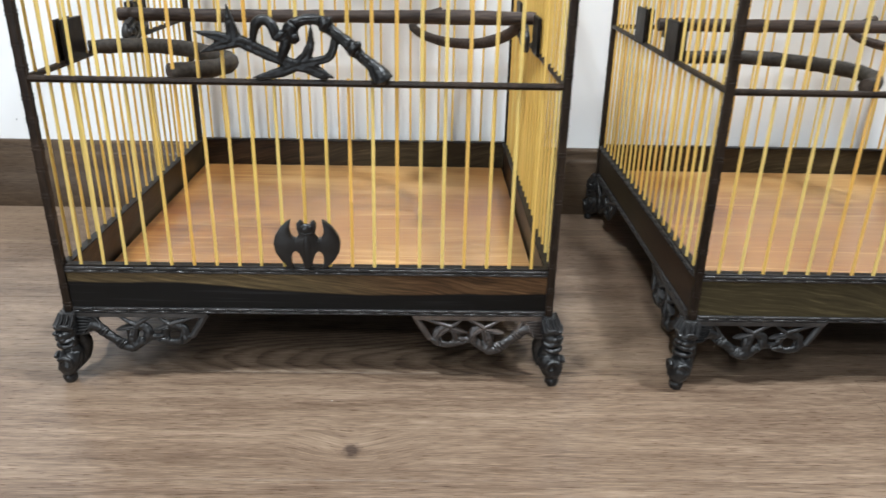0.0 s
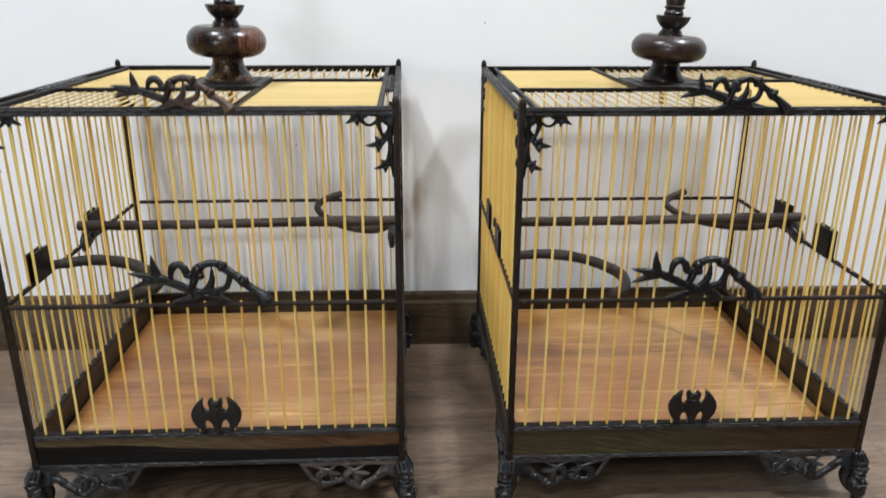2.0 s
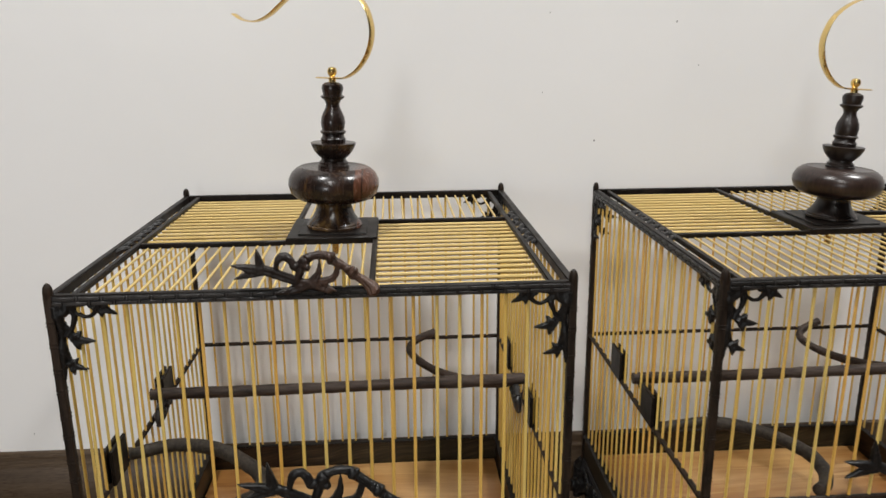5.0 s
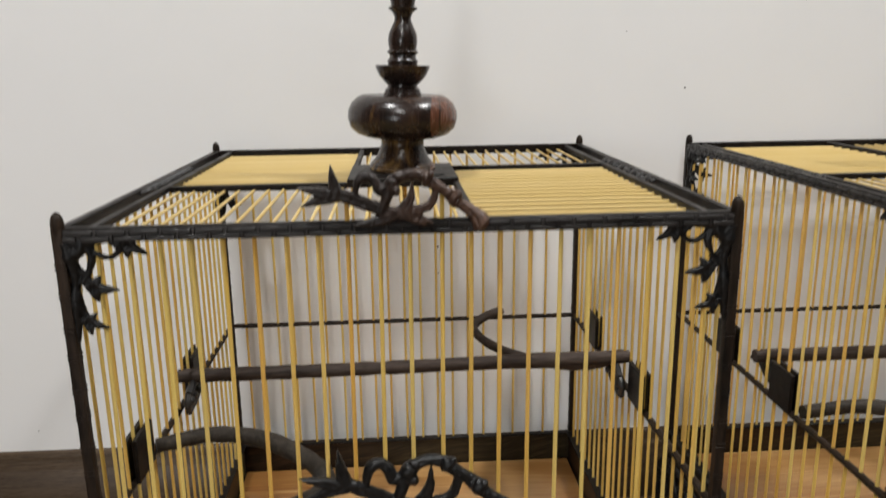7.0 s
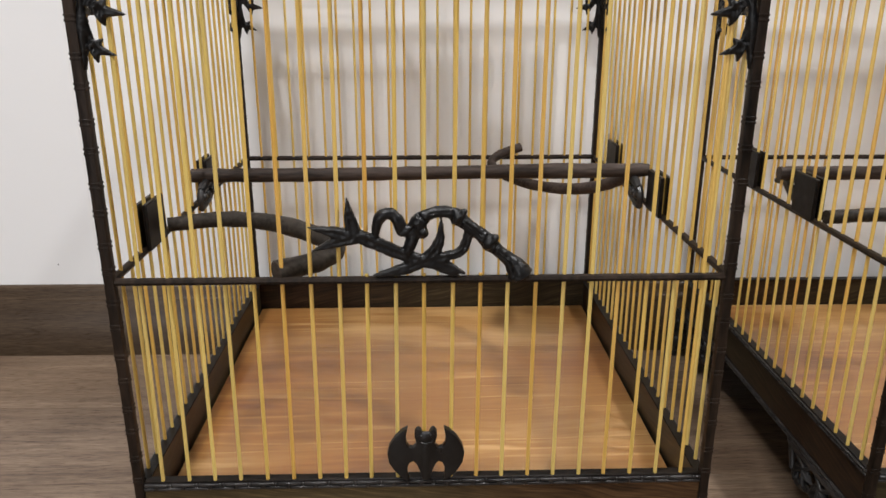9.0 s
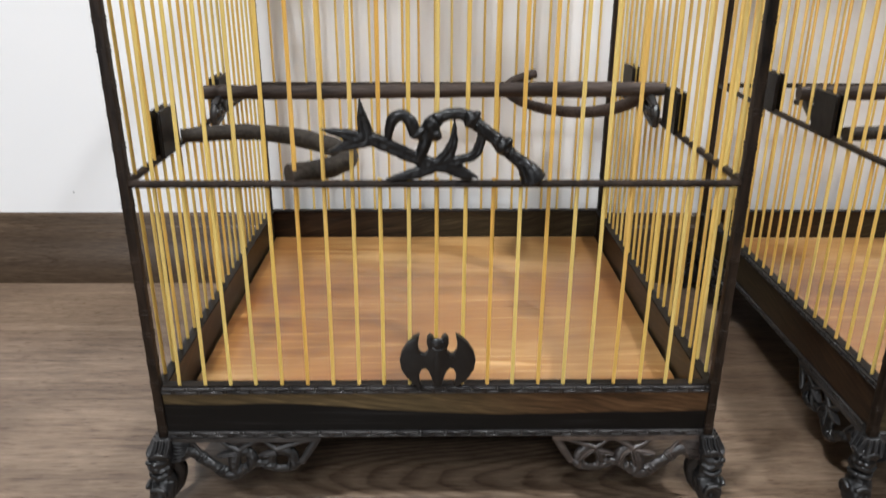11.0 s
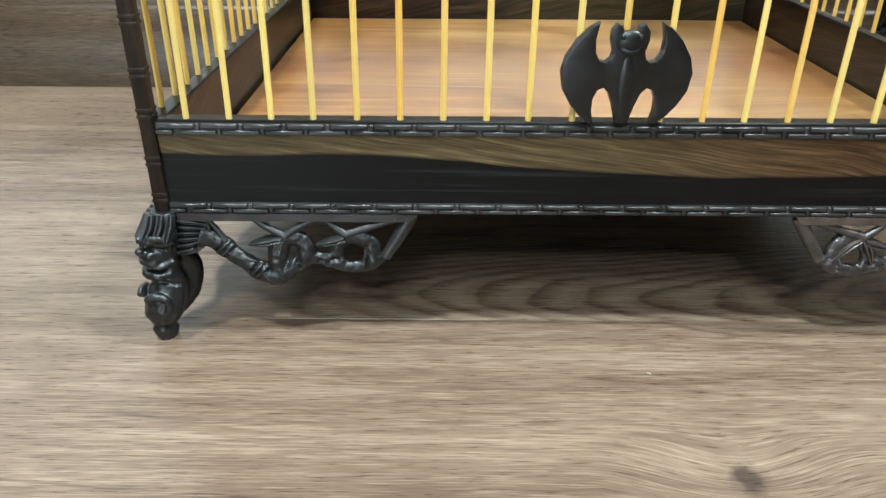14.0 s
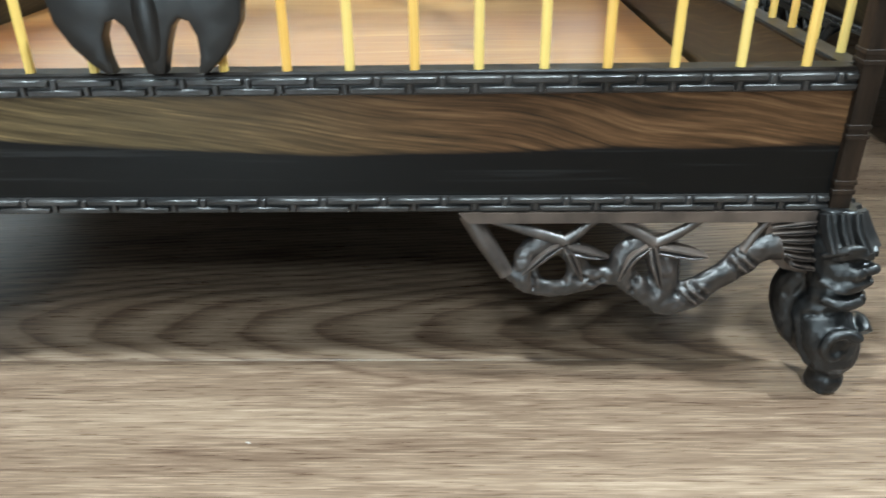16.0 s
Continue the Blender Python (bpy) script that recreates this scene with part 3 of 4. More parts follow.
    for k in range(3):                           # ribs on the two outer faces of the block
        a = -0.0046 + 0.0042 * k
        blade(bm, [(c.x + a + 0.0008, c.y - 0.0058, 0.0606, 0.0013), (c.x + a, c.y - 0.0078, 0.0560, 0.0017), (c.x + a * 1.15 - 0.0018, c.y - 0.0106, 0.0505, 0.0012)], (0, -1, 0.3), 0.0017, 3)
        blade(bm, [(c.x - 0.0058, c.y + a + 0.0008, 0.0606, 0.0013), (c.x - 0.0078, c.y + a, 0.0560, 0.0017), (c.x - 0.0106, c.y + a * 1.15 - 0.0018, 0.0505, 0.0012)], (-1, 0, 0.3), 0.0017, 3)
    return bm


def make_apron(side):
    """An openwork carved bracket beside a leg, in the front face (side 1) or turned into the left face (side -1)."""
    # u, v: millimetres along from the leg and down from the board
    def at(u, v, out=0.0):
        return (-S + 0.0062 + u / 1000, -S + 0.0012 - 0.16 * v / 1000 - out / 1000, Z_BOARD - v / 1000)
    body = bmesh.new()
    def limb(*pts, depth=0.72):
        sweep(body, [(*at(u, v + 0.03 * v), r / 1000 * 1.18) for u, v, r in pts], (0, -1, 0), depth, 10, 5, 0.22)
    # the gnarled stem from the fan to the far strap
    limb((8, 11, 5.0), (14, 13, 4.0), (18, 16, 4.4), (21, 18.5, 3.4), (27, 22.5, 3.6), (32, 26, 4.6), (35, 28, 3.6), (40, 29.5, 3.6), (44, 27, 3.2))
    limb((44, 28, 3.0), (49, 24, 3.4), (54, 21.5, 2.6), (59, 20.5, 2.6), (64, 21.5, 3.4), (69, 24, 2.6), (75, 24.5, 2.6), (82, 23, 3.0), (88, 19, 2.4))
    # the two leaf clusters: a broad body with its paws
    limb((45.5, 10, 3.0), (42.5, 14, 4.4), (41, 20, 4.6), (41, 27, 3.6))
    limb((46, 11, 3.4), (52, 13, 3.8), (54, 18, 3.6), (51, 23.5, 3.0))
    limb((72, 10, 3.0), (68.5, 14, 3.2), (67.0, 19, 2.8), (70, 24, 2.4))
    limb((72, 10.5, 3.2), (79, 11.5, 3.4), (83.0, 16, 3.2), (81.0, 23.5, 2.8))
    cuts = []
    for u, v, a in ((16.5, 15, 50), (18.5, 16.6, 50), (20.4, 18.2, 50), (30.5, 25, 50), (32.6, 26.6, 50), (34.6, 28, 50), (50.5, 19.5, -10), (50.5, 22, -10), (50.0, 24.2, -10), (63, 21.2, 80), (65, 21.8, 75),
                    (80.5, 19, 0), (80.5, 21.2, 0), (80.5, 23.4, 0)):   # rings of the knots and claws of the paws
        du, dv = 3.6 * math.cos(radians(a - 90)), 3.6 * math.sin(radians(a - 90))
        cuts.append(([at(u - du, v - dv, 2.0), at(u, v, 4.0), at(u + du, v + dv, 2.0)], 0.0013, 0.0007))
    for u0, v0, u1, v1 in ((43, 12, 40, 25), (46, 13, 44, 24), (70, 12, 68.5, 22), (76, 12, 82, 18)):
        cuts.append(([at(u0, v0, 4), at((u0 + u1) / 2 - 1, (v0 + v1) / 2, 4.5), at(u1, v1, 4)], 0.0010, 0.0008))
    bm = sculpt(body, 0.00068, cuts, 0.00045, 260.0)
    # crisp straps and blades
    x = -S + 0.0058
    plate(bm, [(x, Z_BOARD), (x, Z_BOARD - 0.0034), (x + 0.1003, Z_BOARD - 0.0034), (x + 0.1035, Z_BOARD)], -S + 0.0050, -S - 0.0030, 0.0012)
    plate(bm, [(x - 0.002, Z_BOARD - 0.002), (x - 0.002, Z_BOARD - 0.0215), (x + 0.006, Z_BOARD - 0.0195), (x + 0.0120, Z_BOARD - 0.0150), (x + 0.0135, Z_BOARD - 0.0095), (x + 0.0120, Z_BOARD - 0.002)], -S + 0.0045, -S - 0.0016, 0.0010)
    def strap(*pts, thick=2.8, wide=1.12):
        blade(bm, [(*at(u, v, 1.4), r / 1000 * wide) for u, v, r in pts], (0, -1, 0), thick / 1000, 4)
    def arm(*pts):
        sweep(bm, [(*at(u, v, 1.8), r / 1000 * 0.92) for u, v, r in pts], (0, -1, 0), 0.95, 10, 4)
    for k in range(6):                           # ribs of the fan
        strap((-2.5, 3.6 + 2.9 * k, 0.7), (4, 4.2 + 2.5 * k, 1.1), (11.5 - 0.25 * k * k, 5.2 + 2.0 * k, 0.4), thick=3.6, wide=0.9)
    arm((11.5, 2.5, 1.2), (16, 8, 1.3), (19, 13, 1.6))
    arm((31.5, 2.6, 1.5), (38, 7, 1.8), (45, 10.5, 2.2))
    arm((45, 10.5, 2.2), (51, 6.6, 1.9), (59, 2.6, 1.6))
    strap((29, 14.6, 0.3), (35, 13.6, 1.7), (44, 12.0, 2.0), wide=0.9)
    arm((62.5, 2.6, 1.5), (67, 6.5, 1.8), (71.5, 9.8, 2.2))
    arm((71.5, 9.8, 2.2), (80, 7, 2.0), (93, 3.2, 1.4))
    strap((58.5, 14.6, 0.3), (64, 13.4, 1.6), (71, 11.6, 2.0), wide=0.9)
    sweep(bm, [(*at(100.5, 1.2, 0.6), 0.0030), (*at(95.5, 9.5, 0.6), 0.0030), (*at(88.5, 20.5, 0.6), 0.0024)], (0, -1, 0), 0.85, 12, 4)
    if side < 0:                                 # here the leaves also hang down
        strap((46, 11, 1.5), (44.5, 17, 2.0), (42, 25, 0.4), wide=0.9)
        strap((47, 11, 1.4), (52, 15, 1.8), (55, 22, 0.4), wide=0.9)
        strap((71.5, 10.5, 1.4), (69, 15, 1.8), (66, 22, 0.4), wide=0.9)
        strap((73, 10.5, 1.4), (78, 14, 1.8), (84, 20, 0.4), wide=0.9)
        bm.transform(Matrix(((0, 1, 0, 0), (1, 0, 0, 0), (0, 0, 1, 0), (0, 0, 0, 1))))
        bmesh.ops.reverse_faces(bm, faces=bm.faces)
    return bm


def star(bm, at, size, turn, depth=1.0):
    """A pointed carved leaf cluster in the front plane, each lobe with a groove down its middle."""
    for a, l in ((-68, 0.80), (-6, 1.2), (58, 0.72), (180, 0.4)):
        w = radians(a + turn)
        d = Vector((math.cos(w), 0, math.sin(w)))
        p = Vector(at)
        tip = Vector((0, -0.0016, 0))
        blade(bm, [(*p, size * 0.20), (*(p + d * size * l * 0.4 + tip), size * 0.22), (*(p + d * size * l), size * 0.03)], (0, -1, 0), size * 0.19)


def make_bracket(side):
    """The pierced twig bracket under a top corner."""
    bm = bmesh.new()
    y = -S + 0.0005
    q = lambda u, v, r: (-S + 0.003 + u / 1000, y, Z_TOP - 0.006 - v / 1000, r / 1000)
    sweep(bm, [q(0, 2, 4.6), q(2, 14, 4.2), q(3, 24, 2.8), q(1.5, 36, 3.6), q(1, 48, 3.0), q(0, 60, 1.4)], knots=0.3)
    sweep(bm, [q(2, 2, 3.6), q(12, 2.0, 2.8), q(24, 1.0, 2.1), q(36, 0.5, 1.8)], knots=0.25)
    sweep(bm, [q(9, 3, 2.6), q(13, 10, 2.4), q(11, 18, 2.1), q(6, 26, 2.4)], knots=0.25)
    sweep(bm, [q(12, 4, 2.0), q(18, 10, 1.6), q(24, 11, 1.6), q(30, 6, 2.0)], knots=0.25)
    sweep(bm, [q(1, 4, 4.4), q(5, 8, 3.6), q(9, 4, 3.0)], knots=0.3)
    sweep(bm, [q(1, 12, 3.4), q(6, 18, 2.0), q(11, 25, 1.4)], knots=0.25)
    sweep(bm, [q(1, 30, 3.0), q(4, 38, 2.0), q(7, 46, 1.4)], knots=0.25)
    star(bm, q(33, 4, 0)[:3], 0.0105, -24)
    star(bm, q(27, 2, 0)[:3], 0.0060, -75)
    star(bm, q(12, 28, 0)[:3], 0.0120, -4)
    star(bm, q(7, 48, 0)[:3], 0.0105, -14)
    bm = sculpt(bm, 0.0007, [], 0.0004, 200.0)
    if side < 0:
        bm.transform(Matrix(((0, 1, 0, 0), (1, 0, 0, 0), (0, 0, 1, 0), (0, 0, 0, 1))))
        bmesh.ops.reverse_faces(bm, faces=bm.faces)
    return bm


def make_branch(base, y, high=1.0, fat=1.14):
    """The carved gnarled branch with pointed leaves and a bird-like knot; its foot is at height base."""
    bm = bmesh.new()
    q = lambda u, v, r, d=0.0: ((u if u < 10 else 10 + (u - 10) * 0.87) / 1000, y - d / 1000, base + v / 1000 * high, r / 1000 * (fat if r > 1.5 else 1.0))
    # thick stump, rising over two ringed knots to the arch, falling to a knot
    sweep(bm, [q(66, 0, 7.0), q(63, 5, 6.0), q(57, 11, 4.0), q(50, 16, 3.5), q(46.5, 19, 3.9), q(43.5, 21.5, 5.2), q(41, 23.5, 4.2), q(36, 27.5, 3.5), q(30, 31.5, 3.5), q(24.5, 35, 4.0), q(21.5, 37.5, 5.0), q(18.5, 39.5, 3.6),
               q(11, 41.2, 3.2), q(3, 39.5, 3.3), q(-1, 37, 4.2), q(-4, 34, 4.8), q(-2, 29, 3.9), q(1, 25.5, 2.0)], knots=0.12, n=4)
    # the small arch before it
    sweep(bm, [q(-4, 33, 3.2), q(-8, 30, 3.6), q(-13.5, 29.5, 3.4), q(-15.6, 35.5, 3.4), q(-21, 40, 3.4), q(-26.6, 37.5, 3.2), q(-29, 30, 2.4), q(-28.5, 22, 0.9)], knots=0.12)
    sweep(bm, [q(-5, 30, 3.4), q(-8.5, 21, 3.4), q(-12, 12, 2.8)], knots=0.15)
    def leaf(*pts, thick=2.6):
        blade(bm, pts, (0, -1, 0), thick / 1000)
    # leaves crossing at the foot
    leaf(q(-32, 1.0, 0.4), q(-17, 3.8, 2.8), q(-5, 8, 3.4), q(4, 14, 3.4), q(9, 23, 2.7), q(10, 37, 0.4))
    leaf(q(27, 1.5, 0.5), q(12, 7.5, 2.8), q(-7, 12, 3.2), q(-22, 18, 3.6), q(-36, 24.5, 3.8), q(-43, 27, 3.2))
    leaf(q(-24, 1.0, 0.5), q(-10, 6.5, 2.2), q(2, 8.5, 2.6), q(16, 2.5, 1.6), q(22, 0.5, 0.6))
    leaf(q(29, 31, 2.0), q(27, 21, 2.6), q(22, 15, 2.6), q(10, 12.5, 2.4), q(-2, 11, 2.6))
    # star of leaves on the outer end
    for du, dv, r in ((-3, 24, 3.3), (-27, 6, 3.0), (-25, -9, 3.0)):
        leaf(q(-41, 25, 3.4), q(-43 + du * 0.40, 26 + dv * 0.40, r), q(-43 + du, 26 + dv, 0.35))
    for u, v, r in ((21, 38.5, 4.6), (44.5, 19.5, 5.0), (-4.5, 34, 4.8), (-14, 31, 3.6), (65, 3, 6.6)):
        ball(bm, q(u, v, 0)[:3], r / 1000, (1, 0.9, 0.85))
    ball(bm, q(47, 25, 0, 2.5)[:3], 0.0028), ball(bm, q(25, 41, 0, 2.5)[:3], 0.0026), ball(bm, q(-1, 29, 0, 3)[:3], 0.0026)
    cuts = []
    for u, v, du, dv in ((40.2, 24.2, 3.2, 4.2), (47.8, 18.2, 3.2, 4.2), (45.6, 20.0, 2.6, 3.4), (24.8, 35.0, 2.4, 4.4), (17.6, 39.8, 1.2, 4.6), (22.4, 37.2, 2.0, 3.6), (-0.6, 37.6, 3.2, -3.0), (-7.2, 31.2, 2.6, 3.6)):   # rings of the knots
        cuts.append(([q(u - du, v - dv, 0, 2.5)[:3], q(u, v, 0, 4.6)[:3], q(u + du, v + dv, 0, 2.5)[:3]], 0.0014, 0.0008))
    for k in range(5):                           # grooves of the stump
        cuts.append(([q(57.5 + 2.0 * k, 9.5 - 1.6 * k, 0, 4.5)[:3], q(60 + 2.6 * k, 0.5, 0, 5.5)[:3]], 0.0012, 0.0007))
    for lift in (-1.0, 1.2):                     # long cuts down the arm
        cuts.append(([q(56, 11.5 + lift, 0, 4)[:3], q(49, 16.5 + lift, 0, 4)[:3]], 0.0009, 0.0007))
        cuts.append(([q(38, 26 + lift, 0, 4)[:3], q(27, 33.5 + lift, 0, 4)[:3]], 0.0009, 0.0007))
        cuts.append(([q(15, 40.5 + lift, 0, 4)[:3], q(3, 39.5 + lift, 0, 4)[:3]], 0.0009, 0.0007))
    return sculpt(bm, 0.0007, cuts, 0.0004, 200.0)


def make_bat(y):
    """A flat carved bat with spread wings."""
    bm = bmesh.new()
    half = [(0, 34), (1.8, 34.6), (3.2, 38), (5.2, 39), (7.2, 36.5), (7.4, 33), (6.2, 28.5), (6.8, 26), (8.6, 24.5), (10.8, 25), (12.6, 28), (13, 33), (11.8, 39.5), (15.5, 37.5), (20, 33),
            (24, 26.5), (25.5, 20.5), (24.4, 13.5), (21, 7.5), (17, 3), (13.2, 0), (11.2, 0.3), (12.3, 5), (12.2, 10), (10.6, 13.6), (8.4, 14.4), (6.4, 12.5), (4.4, 7.5), (2.4, 0.2), (0, 0)]
    half = [(x, z / 1000) for x, z in half]
    outline = [(x / 1000, Z_TRAY + 0.0008 + z) for x, z in half] + [(-x / 1000, Z_TRAY + 0.0008 + z) for x, z in reversed(half[1:-1])]
    vs = [bm.verts.new((x, y, z)) for x, z in outline]
    made = bmesh.ops.triangle_fill(bm, use_beauty=True, edges=[bm.edges.new((a, b)) for a, b in zip(vs, vs[1:] + vs[:1])])
    faces = [g for g in made["geom"] if isinstance(g, bmesh.types.BMFace)]
    out = bmesh.ops.extrude_face_region(bm, geom=faces)
    for v in out["geom"]:
        if isinstance(v, bmesh.types.BMVert):
            v.co.y -= 0.0045
    bm.normal_update()
    front = [e for e in bm.edges if all(abs(v.co.y - (y - 0.0045)) < 1e-6 for v in e.verts) and e.calc_face_angle(0) > 0.5]
    bmesh.ops.bevel(bm, geom=front, offset=0.0011, segments=2, profile=0.6, affect="EDGES")
    z = Z_TRAY + 0.0008
    ball(bm, (0, y - 0.0036, z + 0.015), 0.0048, (0.85, 0.35, 3.0))
    ball(bm, (0, y - 0.0036, z + 0.032), 0.0062, (1.0, 0.35, 0.8))
    for side in (-1, 1):
        ball(bm, (side * 0.0032, y - 0.0056, z + 0.0345), 0.0011, (1, 0.7, 1))
    sweep(bm, [(-0.0036, y - 0.0054, z + 0.0300, 0.0004), (0, y - 0.0060, z + 0.0288, 0.0006), (0.0036, y - 0.0054, z + 0.0300, 0.0004)], seg=6)
    return bm


def make_moulding(z0, z1, length, y):
    """A strip with two staggered rows of raised keys, along x, on the face y."""
    bm = bmesh.new()
    box(bm, -length, length, y + 0.0022, y - 0.0004, z0, z1)
    h = (z1 - z0) / 2
    step = 0.0176
    count = int(2 * length / step) + 2
    for row in range(2):
        for k in range(count):
            a = -length + (k - 0.5 * row) * step + 0.0008
            b = a + step - 0.0026
            a, b = max(a, -length), min(b, length)
            if b - a > 0.003:
                zc = z0 + h * (1.5 - row)
                box(bm, a, b, y - 0.0018, y + 0.0005, zc - h * 0.36, zc + h * 0.36, 0.0004)
                if a > -length and b < length:
                    box(bm, b + 0.0005, b + 0.0021, y - 0.0015, y + 0.0005, z0 + 0.0004, z1 - 0.0004, 0.0003)
    return bm


def make_post():
    """A square post with nicked edges and a rounded finial."""
    bm = bmesh.new()
    p = POST
    box(bm, -p, p, -p, p, Z_BOARD, Z_TOP, 0.0012, 2)
    lathe(bm, [(p * 1.02, Z_TOP - 0.004), (p * 1.14, Z_TOP - 0.001), (p * 1.18, Z_TOP + 0.002), (p * 1.02, Z_TOP + 0.0055), (p * 0.62, Z_TIP - 0.0003), (0.0004, Z_TIP + 0.0008)], 12)
    z, k = Z_BOARD + 0.006, 0
    while z < Z_TOP - 0.006:
        s = 0.0007
        box(bm, -p - 0.00015, p + 0.00015, -p - 0.00015, p + 0.00015, z - s, z + s, 0.00015)
        z += (0.0028, 0.0135, 0.0028, 0.0175)[k % 4]
        k += 1
    return bm


def make_rail(length):
    bm = bmesh.new()
    sweep(bm, [(-length, 0, Z_RAIL, 0.0026), (-length * 0.33, 0, Z_RAIL, 0.0025), (length * 0.33, 0, Z_RAIL, 0.0025), (length, 0, Z_RAIL, 0.0026)], (0, -1, 0), 1.1, 8, 4)
    return bm


def make_bar(z0, z1, r=0.0013):
    return lathe(bmesh.new(), [(r * 0.92, z0), (r, z0 + 0.001), (r, (z0 + z1) / 2), (r, z1)], 8)


def make_spire(parent, low=1.0, high=1.0, wide=(1.0, 1.0, 1.0, 1.0), foot="turned_foot", wood="turned", ball="turned"):
    """The turned finial on the roof plate: low and high stretch it below and above the top of the bowl, wide its foot, bowl, cup and stem."""
    zb = Z_TOP + 0.0020
    def turn(rows, w):
        return lathe(bmesh.new(), [(r / 1000 * w, zb + (min(z, 58.6) * low + max(z - 58.6, 0) * high) / 1000) for r, z in rows], 48)
    spire = part("spire", turn(((24.6, 0), (25.6, 0.8), (25.6, 2.8), (24.6, 3.8), (24.8, 4.8), (23.4, 6.5), (20.6, 10), (18.0, 15), (16.4, 20), (16.2, 23), (17.4, 25)), wide[0]), foot, parent, "turned dark glossy ebony spire")
    part("bowl", turn(((17.4, 25), (27, 26.3), (34.5, 29), (39.6, 34), (41.6, 41), (41.2, 47), (38.4, 53), (34.2, 57), (30.8, 58.6), (30, 58.2), (14, 58.6)), wide[1]), ball, spire, "flattened glossy ebony ball streaked reddish brown" if ball == "turned" else "flattened brown wooden ball")
    part("cup", turn(((14, 58.6), (14, 60.5), (13, 61.4), (13.2, 62.8), (11, 65), (11, 66.6), (13.4, 68.8), (17, 73), (19.4, 78), (20.3, 81), (19.6, 81.4), (10.5, 81.2)), wide[2]), wood, spire)
    part("stem", turn(((10.5, 81.2), (10.9, 83.8), (11.1, 84.8), (9.6, 86.8), (9.4, 89), (11.1, 90.8), (11.3, 91.8), (9.6, 93.2), (10.2, 96), (10.6, 100), (10.0, 105), (8, 110), (6.2, 114), (5.8, 117), (7.2, 120.5), (10.2, 123), (10.5, 124), (8.2, 125.5),
                      (8.6, 127.5), (9.4, 131.5), (8.8, 134.5), (6.4, 136.4), (3.4, 137)), wide[3]), wood, spire)
    return spire, zb + (58.6 * low + 78.4 * high) / 1000 - 0.0015


def make_hook(parent, z, side):
    """The flat brass hook, screwed down with a round nut."""
    bm = bmesh.new()
    xs = [(-16, 5), (0, 5), (12, 5.4), (20, 8), (30, 15), (39, 27), (43.5, 41), (43, 54), (36, 70), (20, 83), (2, 89), (-14, 90.5), (-36, 85), (-54, 73), (-72, 61), (-88, 55.5), (-104, 56.5), (-116, 62)]
    sweep(bm, [(side * x / 1000, 0, z + h / 1000, 0.0009) for x, h in xs], (0, -1, 0), 5.2, 8, 5)
    hook = part("hook", bm, "brass", parent, "polished flat brass hook")
    nut = lathe(bmesh.new(), [(0.0032, z - 0.0005), (0.0034, z + 0.0042), (0.0024, z + 0.006), (0.0030, z + 0.0072), (0.0044, z + 0.0095), (0.0046, z + 0.0115), (0.0036, z + 0.0142), (0.0014, z + 0.0152)], 16)
    part("nut", nut, "brass", hook, "round brass nut")
    return hook


